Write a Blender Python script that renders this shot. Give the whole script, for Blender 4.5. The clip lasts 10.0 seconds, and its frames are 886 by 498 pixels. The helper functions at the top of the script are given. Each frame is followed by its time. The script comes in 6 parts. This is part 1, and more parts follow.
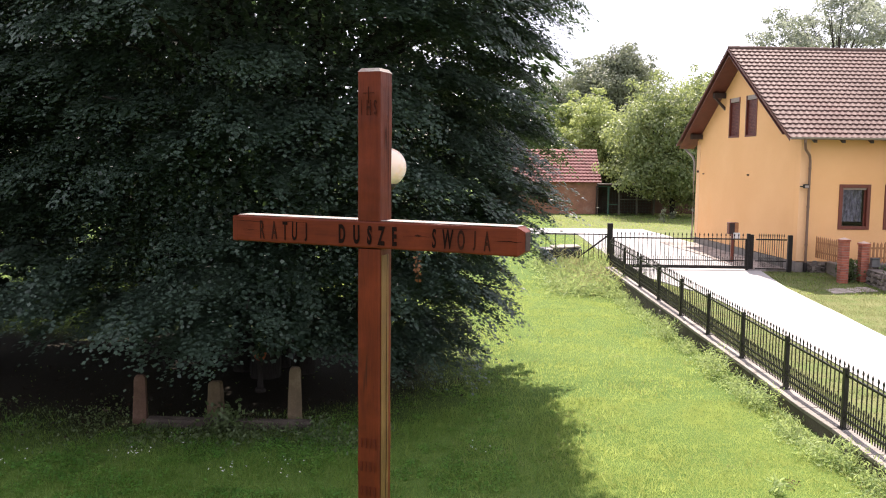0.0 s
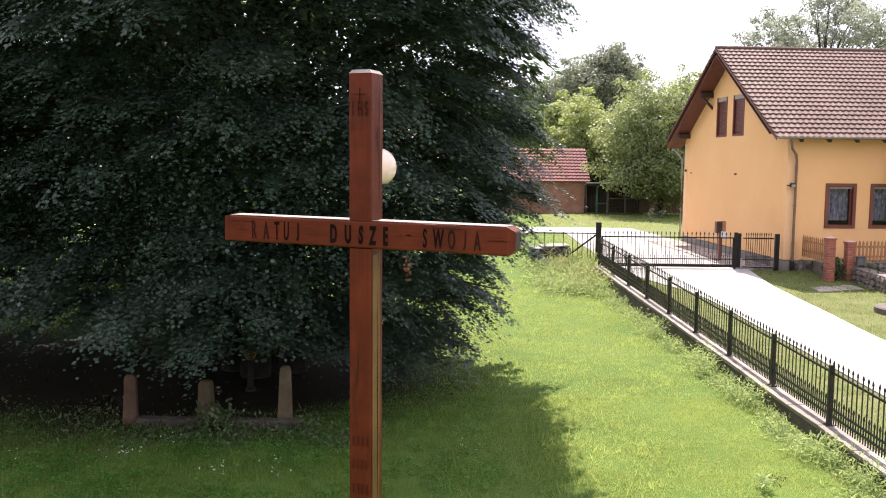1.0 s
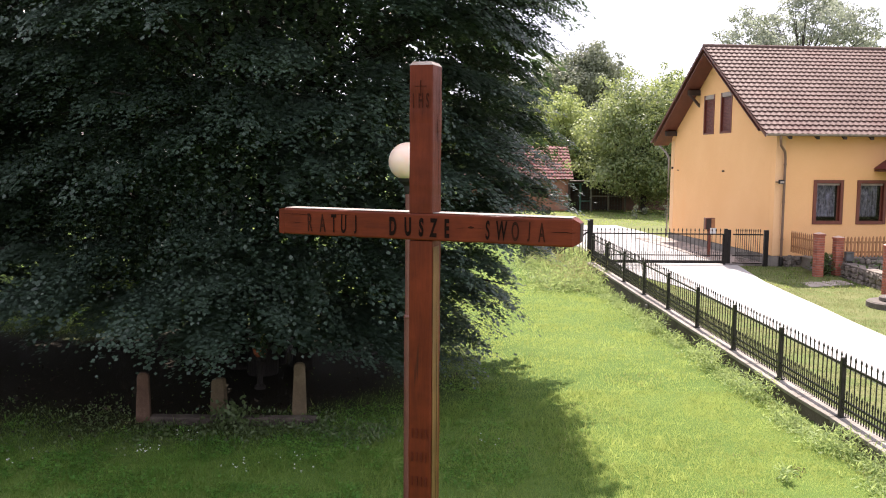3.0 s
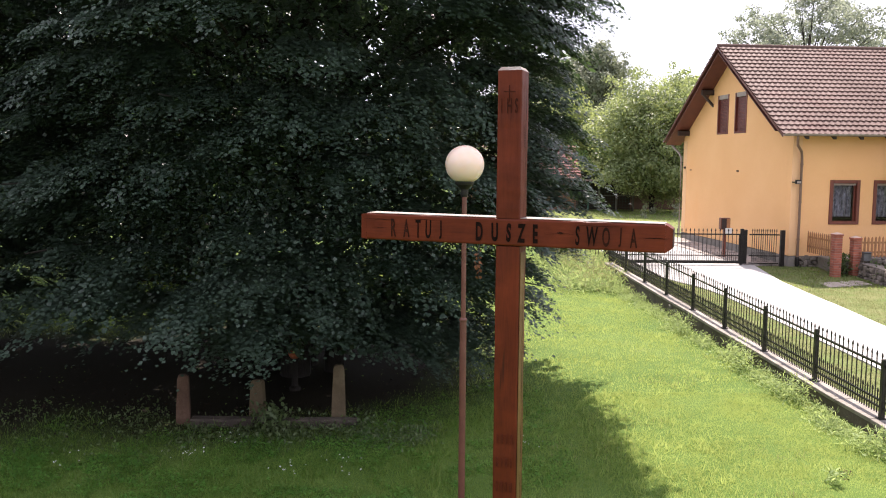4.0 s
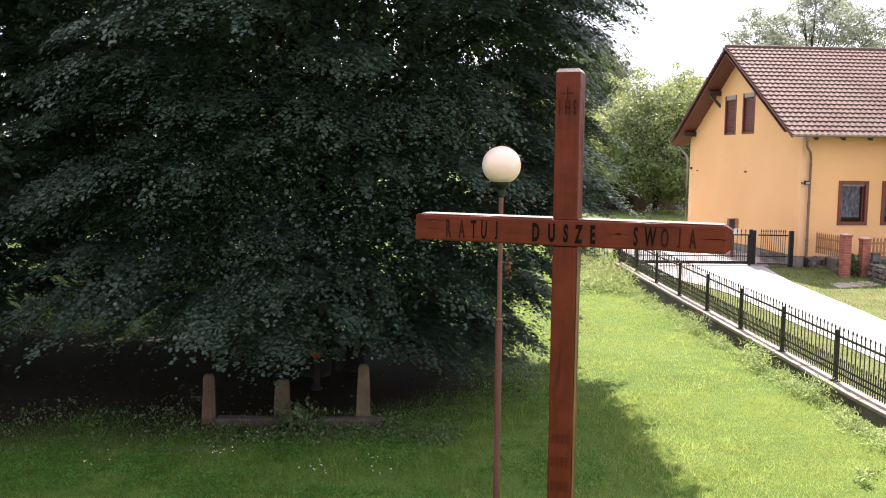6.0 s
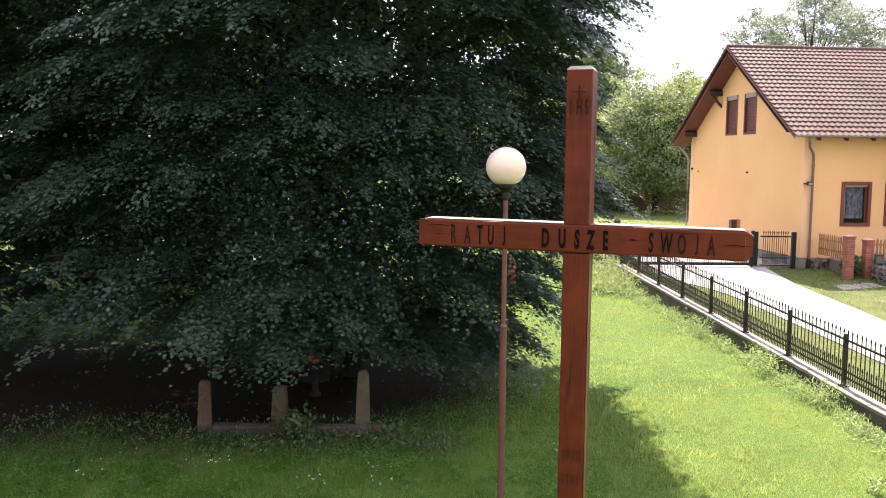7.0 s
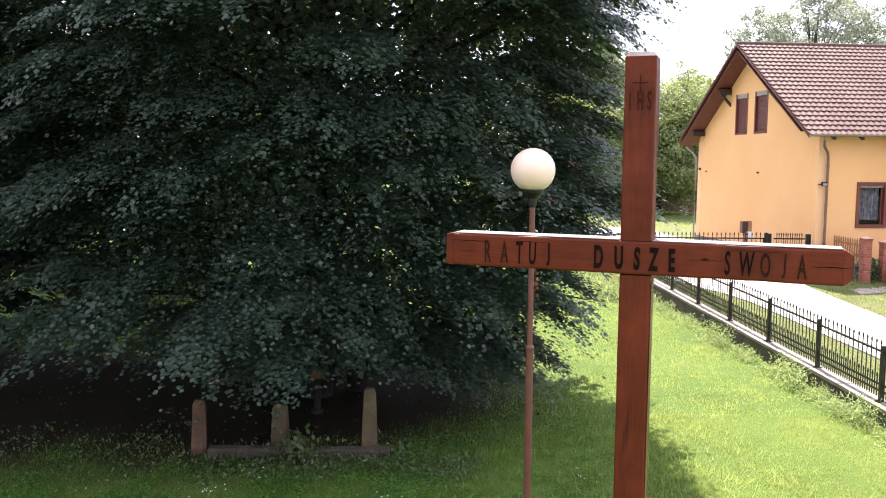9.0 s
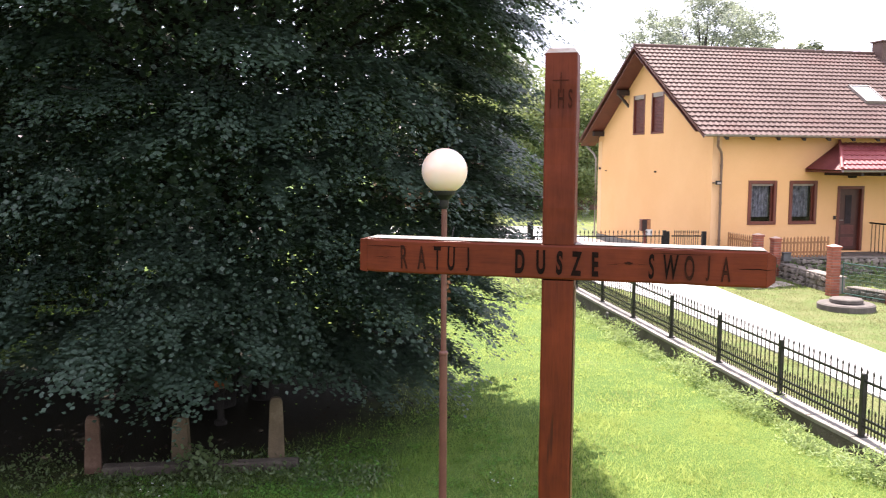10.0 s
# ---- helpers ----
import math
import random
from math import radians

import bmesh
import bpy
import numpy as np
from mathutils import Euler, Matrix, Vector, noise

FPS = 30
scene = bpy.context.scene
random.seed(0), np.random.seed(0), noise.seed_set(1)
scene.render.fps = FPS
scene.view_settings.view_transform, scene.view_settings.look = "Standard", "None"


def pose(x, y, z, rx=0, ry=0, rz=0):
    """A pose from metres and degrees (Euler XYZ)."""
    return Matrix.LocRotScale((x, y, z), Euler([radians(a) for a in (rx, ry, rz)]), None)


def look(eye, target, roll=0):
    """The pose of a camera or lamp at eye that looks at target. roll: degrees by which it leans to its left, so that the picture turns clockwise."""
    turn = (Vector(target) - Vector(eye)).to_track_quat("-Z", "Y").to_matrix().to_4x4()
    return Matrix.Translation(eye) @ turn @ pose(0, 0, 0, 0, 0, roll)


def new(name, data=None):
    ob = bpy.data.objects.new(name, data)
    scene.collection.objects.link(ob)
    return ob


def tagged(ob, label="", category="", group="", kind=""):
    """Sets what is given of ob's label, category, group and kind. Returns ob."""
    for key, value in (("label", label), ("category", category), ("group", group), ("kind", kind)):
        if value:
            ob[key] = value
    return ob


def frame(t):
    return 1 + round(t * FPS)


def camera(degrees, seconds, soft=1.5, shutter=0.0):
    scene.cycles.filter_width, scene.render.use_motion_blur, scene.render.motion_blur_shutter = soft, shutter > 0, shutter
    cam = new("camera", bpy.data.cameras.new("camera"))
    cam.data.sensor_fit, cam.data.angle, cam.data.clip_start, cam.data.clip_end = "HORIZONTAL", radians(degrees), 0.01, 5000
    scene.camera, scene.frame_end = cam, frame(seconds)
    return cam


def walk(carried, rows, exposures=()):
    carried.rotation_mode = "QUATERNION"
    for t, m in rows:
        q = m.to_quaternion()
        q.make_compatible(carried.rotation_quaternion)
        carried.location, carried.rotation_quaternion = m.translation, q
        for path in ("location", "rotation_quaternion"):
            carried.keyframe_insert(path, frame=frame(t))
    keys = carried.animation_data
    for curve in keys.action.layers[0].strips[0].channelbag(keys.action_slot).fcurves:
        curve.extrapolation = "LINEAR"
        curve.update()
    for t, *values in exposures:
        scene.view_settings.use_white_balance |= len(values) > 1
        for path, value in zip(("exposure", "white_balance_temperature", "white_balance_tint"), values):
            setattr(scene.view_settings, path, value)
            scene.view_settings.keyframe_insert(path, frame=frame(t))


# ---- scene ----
cam = camera(53.4, 10.0, soft=1.05, shutter=0.12)
METRES, EYE, TILT, LEAN, TURN = 2.895, 3.7, 0.0, 0.0, 1.7
ROWS = [
    (0.0, 0.0, 0.0, 0.0, 0.06, -5.63, -0.57),
    (0.5, 0.0009, -0.0044, 0.0002, -0.08, -5.66, -0.57),
    (1.0, -0.0033, -0.0202, 0.0028, -0.66, -5.68, -0.54),
    (1.5, -0.0264, -0.0288, 0.0007, -1.08, -5.68, -0.51),
    (2.0, -0.0671, -0.0227, -0.0095, -1.8, -5.68, -0.47),
    (2.5, -0.1072, -0.0206, -0.0157, -2.19, -5.71, -0.43),
    (4.0, -0.3617, -0.0072, -0.0002, -2.21, -5.83, -0.45),
    (4.5, -0.4257, -0.0028, 0.0013, -2.18, -5.85, -0.48),
    (5.0, -0.4615, -0.0097, 0.0028, -2.2, -5.85, -0.53),
    (5.5, -0.4791, -0.0206, 0.0002, -2.26, -5.84, -0.54),
    (7.0, -0.4961, 0.0795, 0.0042, -2.43, -5.81, -0.55),
    (7.5, -0.5112, 0.1674, 0.0059, -2.48, -5.79, -0.48),
    (8.0, -0.532, 0.2464, 0.0085, -2.48, -5.83, -0.44),
    (8.5, -0.5374, 0.3087, 0.0089, -2.52, -5.8, -0.47),
    (9.0, -0.5444, 0.3677, 0.0111, -2.56, -5.82, -0.45),
    (9.5, -0.5475, 0.4082, 0.012, -3.3, -5.82, -0.45),
    (10.0, -0.5578, 0.4518, 0.0126, -8.88, -5.78, -0.32),
]
walk(cam, [(t, pose(0, 0, EYE, TILT, LEAN, TURN) @ pose(METRES * x, METRES * y, METRES * z, 90 + pitch, roll, yaw)) for t, x, y, z, yaw, pitch, roll in ROWS],
     [(0.0, 1.25, 6430, 22), (2.5, 1.25, 6400, 22), (4.0, 1.23, 6400, 22), (5.5, 1.36, 6400, 22), (7.5, 1.55, 6300, 22), (9.0, 1.66, 6250, 22), (10.0, 1.68, 6200, 22)])

# ---- world, sun, exposure ----
SUN_AZ, SUN_EL = -4.0, 54.0     # degrees left of straight ahead (+y), height
SUN_POWER, SKY_BLUE, SKY_WHITE = 5.0, 0.10, 0.72

world = bpy.data.worlds.new("sky")
scene.world = world
world.use_nodes = True
wt = world.node_tree
wt.nodes.clear()
w_out = wt.nodes.new("ShaderNodeOutputWorld")
w_bg = wt.nodes.new("ShaderNodeBackground")
w_sky = wt.nodes.new("ShaderNodeTexSky")
w_sky.sky_type = "NISHITA"
w_sky.sun_disc = False
w_sky.sun_elevation = radians(SUN_EL)
w_sky.sun_rotation = radians(-SUN_AZ)
w_scale = wt.nodes.new("ShaderNodeVectorMath")
w_scale.operation = "SCALE"
w_scale.inputs["Scale"].default_value = SKY_BLUE
w_noise = wt.nodes.new("ShaderNodeTexNoise")
w_noise.inputs["Scale"].default_value = 2.2
w_noise.inputs["Detail"].default_value = 5
w_ramp = wt.nodes.new("ShaderNodeMapRange")
w_ramp.inputs["From Min"].default_value = 0.3
w_ramp.inputs["From Max"].default_value = 0.65
w_ramp.inputs["To Min"].default_value = 0.72
w_ramp.inputs["To Max"].default_value = 0.97
w_mix = wt.nodes.new("ShaderNodeMix")
w_mix.data_type = "RGBA"
w_co = wt.nodes.new("ShaderNodeTexCoord")
w_mix.inputs[7].default_value = (SKY_WHITE * 0.985, SKY_WHITE, SKY_WHITE * 1.08, 1)
wt.links.new(w_sky.outputs[0], w_scale.inputs[0])
wt.links.new(w_co.outputs["Generated"], w_noise.inputs["Vector"])
wt.links.new(w_noise.outputs[0], w_ramp.inputs[0])
wt.links.new(w_ramp.outputs[0], w_mix.inputs[0])
wt.links.new(w_scale.outputs[0], w_mix.inputs[6])
wt.links.new(w_mix.outputs[2], w_bg.inputs[0])
wt.links.new(w_bg.outputs[0], w_out.inputs[0])

sun = new("sun", bpy.data.lights.new("sun", "SUN"))
sun.data.energy, sun.data.angle, sun.data.color = SUN_POWER, radians(0.6), (1.0, 0.915, 0.77)
_a, _e = radians(SUN_AZ), radians(SUN_EL)
sun.matrix_world = look((-math.sin(_a) * math.cos(_e) * 80, math.cos(_a) * math.cos(_e) * 80, math.sin(_e) * 80), (0, 0, 0))


# ---- materials ----
def graph(name):
    m = bpy.data.materials.new(name)
    m.use_nodes = True
    return m, m.node_tree, m.node_tree.nodes["Principled BSDF"]


def node(nt, kind, **inputs):
    n = nt.nodes.new(kind)
    for k, v in inputs.items():
        n.inputs[k.replace("_", " ")].default_value = v
    return n


def noise_of(nt, vector, scale, detail=4, rough=0.6):
    n = node(nt, "ShaderNodeTexNoise", Scale=scale, Detail=detail, Roughness=rough)
    nt.links.new(vector, n.inputs["Vector"])
    return n.outputs[0]


def spread(nt, value, lo, hi, a, b):
    n = nt.nodes.new("ShaderNodeMapRange")
    for k, v in (("From Min", lo), ("From Max", hi), ("To Min", a), ("To Max", b)):
        n.inputs[k].default_value = v
    nt.links.new(value, n.inputs[0])
    return n.outputs[0]


def blend(nt, fac, a, b, mode="MIX"):
    n = nt.nodes.new("ShaderNodeMix")
    n.data_type, n.blend_type = "RGBA", mode
    for sock, v in ((n.inputs[0], fac), (n.inputs[6], a), (n.inputs[7], b)):
        if isinstance(v, (int, float)):
            sock.default_value = v
        elif isinstance(v, tuple):
            sock.default_value = (*v, 1)
        else:
            nt.links.new(v, sock)
    return n.outputs[2]


def relief(nt, bsdf, height, strength, distance):
    b = node(nt, "ShaderNodeBump", Strength=strength, Distance=distance)
    nt.links.new(height, b.inputs["Height"])
    nt.links.new(b.outputs[0], bsdf.inputs["Normal"])


def surface(name, a, b, rough=0.7, scale=2.0, fine=40.0, bump=0.3, depth=0.004, metal=0.0, stain=None, stain_scale=0.8, each=0.0,
            stretch=None, local=False, spec=0.5):
    """Two colours mixed by coarse and fine noise, stains, relief and an uneven gloss; each: brightness by object."""
    m, nt, bs = graph(name)
    if local:
        co = nt.nodes.new("ShaderNodeTexCoord").outputs["Object"]
    else:
        co = nt.nodes.new("ShaderNodeNewGeometry").outputs["Position"]
    if stretch:
        mp = nt.nodes.new("ShaderNodeMapping")
        mp.inputs["Scale"].default_value = stretch
        nt.links.new(co, mp.inputs["Vector"])
        co = mp.outputs[0]
    big, small = noise_of(nt, co, scale), noise_of(nt, co, fine, 3)
    col = blend(nt, spread(nt, big, 0.35, 0.65, 0, 1), a, b)
    col = blend(nt, spread(nt, small, 0.3, 0.7, 0.0, 0.55), col, tuple(0.5 * (p + q) * 0.72 for p, q in zip(a, b)))
    if stain:
        st = noise_of(nt, co, stain_scale, 6, 0.7)
        col = blend(nt, spread(nt, st, 0.56, 0.72, 0, 0.8), col, stain)
    if each:
        info = nt.nodes.new("ShaderNodeObjectInfo")
        v = spread(nt, info.outputs["Random"], 0, 1, 1 - each, 1 + each)
        sc = nt.nodes.new("ShaderNodeVectorMath")
        sc.operation = "SCALE"
        nt.links.new(col, sc.inputs[0])
        nt.links.new(v, sc.inputs["Scale"])
        col = sc.outputs[0]
    nt.links.new(col, bs.inputs["Base Color"])
    nt.links.new(spread(nt, small, 0.3, 0.7, max(0.05, rough - 0.12), min(1, rough + 0.12)), bs.inputs["Roughness"])
    bs.inputs["Metallic"].default_value = metal
    bs.inputs["Specular IOR Level"].default_value = spec
    if bump:
        relief(nt, bs, small, bump, depth)
    return m


def leafy(name, dark, light, through_col, trans=0.35, rough=0.45, spec=0.5, patch=0.6, vary=0.6, clump=0.4):
    """Leaves: colour by leaf and by clump, light that passes through."""
    m, nt, bs = graph(name)
    geo = nt.nodes.new("ShaderNodeNewGeometry")
    big = noise_of(nt, geo.outputs["Position"], patch, 3)
    f = nt.nodes.new("ShaderNodeMath")
    f.operation = "MULTIPLY_ADD"
    nt.links.new(geo.outputs["Random Per Island"], f.inputs[0])
    f.inputs[1].default_value = vary
    nt.links.new(spread(nt, big, 0.35, 0.65, 0, clump), f.inputs[2])
    col = blend(nt, f.outputs[0], dark, light)
    nt.links.new(col, bs.inputs["Base Color"])
    bs.inputs["Roughness"].default_value = rough
    bs.inputs["Specular IOR Level"].default_value = spec
    tr = nt.nodes.new("ShaderNodeBsdfTranslucent")
    nt.links.new(blend(nt, f.outputs[0], tuple(c * 0.7 for c in through_col), through_col), tr.inputs[0])
    mix = nt.nodes.new("ShaderNodeMixShader")
    mix.inputs[0].default_value = trans
    nt.links.new(bs.outputs[0], mix.inputs[1])
    nt.links.new(tr.outputs[0], mix.inputs[2])
    nt.links.new(mix.outputs[0], nt.nodes["Material Output"].inputs[0])
    return m


def lawn_ground():
    m, nt, bs = graph("lawn soil")
    co = nt.nodes.new("ShaderNodeNewGeometry").outputs["Position"]
    big, mid, fine = noise_of(nt, co, 0.35, 5), noise_of(nt, co, 2.2, 5), noise_of(nt, co, 60, 4)
    col = blend(nt, spread(nt, big, 0.38, 0.62, 0, 1), (0.068, 0.124, 0.020), (0.112, 0.172, 0.034))
    col = blend(nt, spread(nt, mid, 0.4, 0.68, 0, 0.6), col, (0.11, 0.17, 0.035))
    col = blend(nt, spread(nt, noise_of(nt, co, 0.9, 6, 0.7), 0.6, 0.74, 0, 0.3), col, (0.27, 0.24, 0.11))
    col = blend(nt, spread(nt, fine, 0.35, 0.7, 0.0, 0.6), col, (0.035, 0.085, 0.014))
    # the verge beyond the fence is drier
    xyz = nt.nodes.new("ShaderNodeSeparateXYZ")
    nt.links.new(co, xyz.inputs[0])
    dry = blend(nt, spread(nt, mid, 0.4, 0.62, 0, 1), (0.17, 0.165, 0.075), (0.11, 0.145, 0.045))
    col = blend(nt, spread(nt, xyz.outputs[0], 4.4, 5.0, 0, 0.75), col, dry)
    # bare litter under the big tree, near-black and widened left in place of shade
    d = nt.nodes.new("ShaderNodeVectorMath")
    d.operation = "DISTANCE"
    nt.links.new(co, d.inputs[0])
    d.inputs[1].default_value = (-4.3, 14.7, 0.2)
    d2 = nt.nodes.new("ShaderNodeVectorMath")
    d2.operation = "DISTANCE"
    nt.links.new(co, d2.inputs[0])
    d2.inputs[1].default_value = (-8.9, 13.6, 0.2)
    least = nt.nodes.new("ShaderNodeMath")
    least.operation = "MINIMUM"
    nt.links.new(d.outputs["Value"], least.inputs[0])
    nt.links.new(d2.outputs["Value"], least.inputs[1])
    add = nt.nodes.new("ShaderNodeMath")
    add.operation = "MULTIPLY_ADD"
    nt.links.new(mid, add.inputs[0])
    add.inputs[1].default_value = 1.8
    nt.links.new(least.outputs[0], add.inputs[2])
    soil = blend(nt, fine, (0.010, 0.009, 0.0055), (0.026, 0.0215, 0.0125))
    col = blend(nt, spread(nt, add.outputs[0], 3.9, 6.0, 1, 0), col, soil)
    nt.links.new(col, bs.inputs["Base Color"])
    bs.inputs["Roughness"].default_value = 0.9
    bs.inputs["Specular IOR Level"].default_value = 0.15
    relief(nt, bs, fine, 0.6, 0.03)
    return m


def wood(name, a, b, crack, along="z", gloss=0.42):
    """Stained, varnished timber with grain, dark checks and faded areas along one axis of the part."""
    m, nt, bs = graph(name)
    co = nt.nodes.new("ShaderNodeTexCoord").outputs["Object"]
    mp = nt.nodes.new("ShaderNodeMapping")
    mp.inputs["Scale"].default_value = (1, 1, 0.06) if along == "z" else (0.06, 1, 1)
    nt.links.new(co, mp.inputs["Vector"])
    g1, g2 = noise_of(nt, mp.outputs[0], 26, 6, 0.65), noise_of(nt, mp.outputs[0], 110, 4, 0.7)
    patch = noise_of(nt, co, 4.5, 4)
    col = blend(nt, spread(nt, g1, 0.3, 0.7, 0, 1), a, b)
    col = blend(nt, spread(nt, g2, 0.45, 0.75, 0, 0.55), col, tuple(c * 0.55 for c in a))
    col = blend(nt, spread(nt, patch, 0.4, 0.7, 0, 0.45), col, tuple(min(1, c * 1.5) for c in b))
    col = blend(nt, spread(nt, noise_of(nt, co, 2.6, 5, 0.65), 0.46, 0.66, 0, 0.5), col, tuple(c * 0.62 for c in a))
    ck = noise_of(nt, mp.outputs[0], 15, 2, 0.5)
    col = blend(nt, spread(nt, ck, 0.70, 0.735, 0, 0.9), col, crack)
    nt.links.new(col, bs.inputs["Base Color"])
    nt.links.new(spread(nt, g2, 0.3, 0.7, gloss - 0.1, gloss + 0.2), bs.inputs["Roughness"])
    bs.inputs["Specular IOR Level"].default_value = 0.16
    relief(nt, bs, g2, 0.35, 0.002)
    return m


def roof_metal():
    m, nt, bs = graph("red metal roof tiles")
    co = nt.nodes.new("ShaderNodeNewGeometry").outputs["Position"]
    col = blend(nt, spread(nt, noise_of(nt, co, 1.1, 5), 0.35, 0.65, 0, 1), (0.112, 0.072, 0.062), (0.148, 0.099, 0.086))
    col = blend(nt, spread(nt, noise_of(nt, co, 9, 5, 0.7), 0.52, 0.72, 0, 0.5), col, (0.175, 0.118, 0.103))
    col = blend(nt, spread(nt, noise_of(nt, co, 0.5, 4), 0.55, 0.7, 0, 0.35), col, (0.13, 0.055, 0.05))
    nt.links.new(col, bs.inputs["Base Color"])
    nt.links.new(spread(nt, noise_of(nt, co, 6, 4), 0.3, 0.7, 0.58, 0.72), bs.inputs["Roughness"])
    bs.inputs["Specular IOR Level"].default_value = 0.13
    return m


def glass(name, tint=(0.86, 0.84, 0.88)):
    m, nt, bs = graph(name)
    bs.inputs["Base Color"].default_value = (*tint, 1)
    bs.inputs["Roughness"].default_value = 0.03
    bs.inputs["Transmission Weight"].default_value = 1.0
    bs.inputs["IOR"].default_value = 1.25
    return m


def globe_glass():
    m, nt, bs = graph("opal lamp glass")
    co = nt.nodes.new("ShaderNodeNewGeometry").outputs["Position"]
    col = blend(nt, spread(nt, noise_of(nt, co, 7, 5), 0.4, 0.7, 0, 0.5), (0.83, 0.655, 0.54), (0.80, 0.62, 0.505))
    nt.links.new(col, bs.inputs["Base Color"])
    bs.inputs["Roughness"].default_value = 0.28
    bs.inputs["Subsurface Weight"].default_value = 0.85
    bs.inputs["Subsurface Radius"].default_value = (0.25, 0.22, 0.18)
    bs.inputs["Subsurface Scale"].default_value = 0.6
    return m


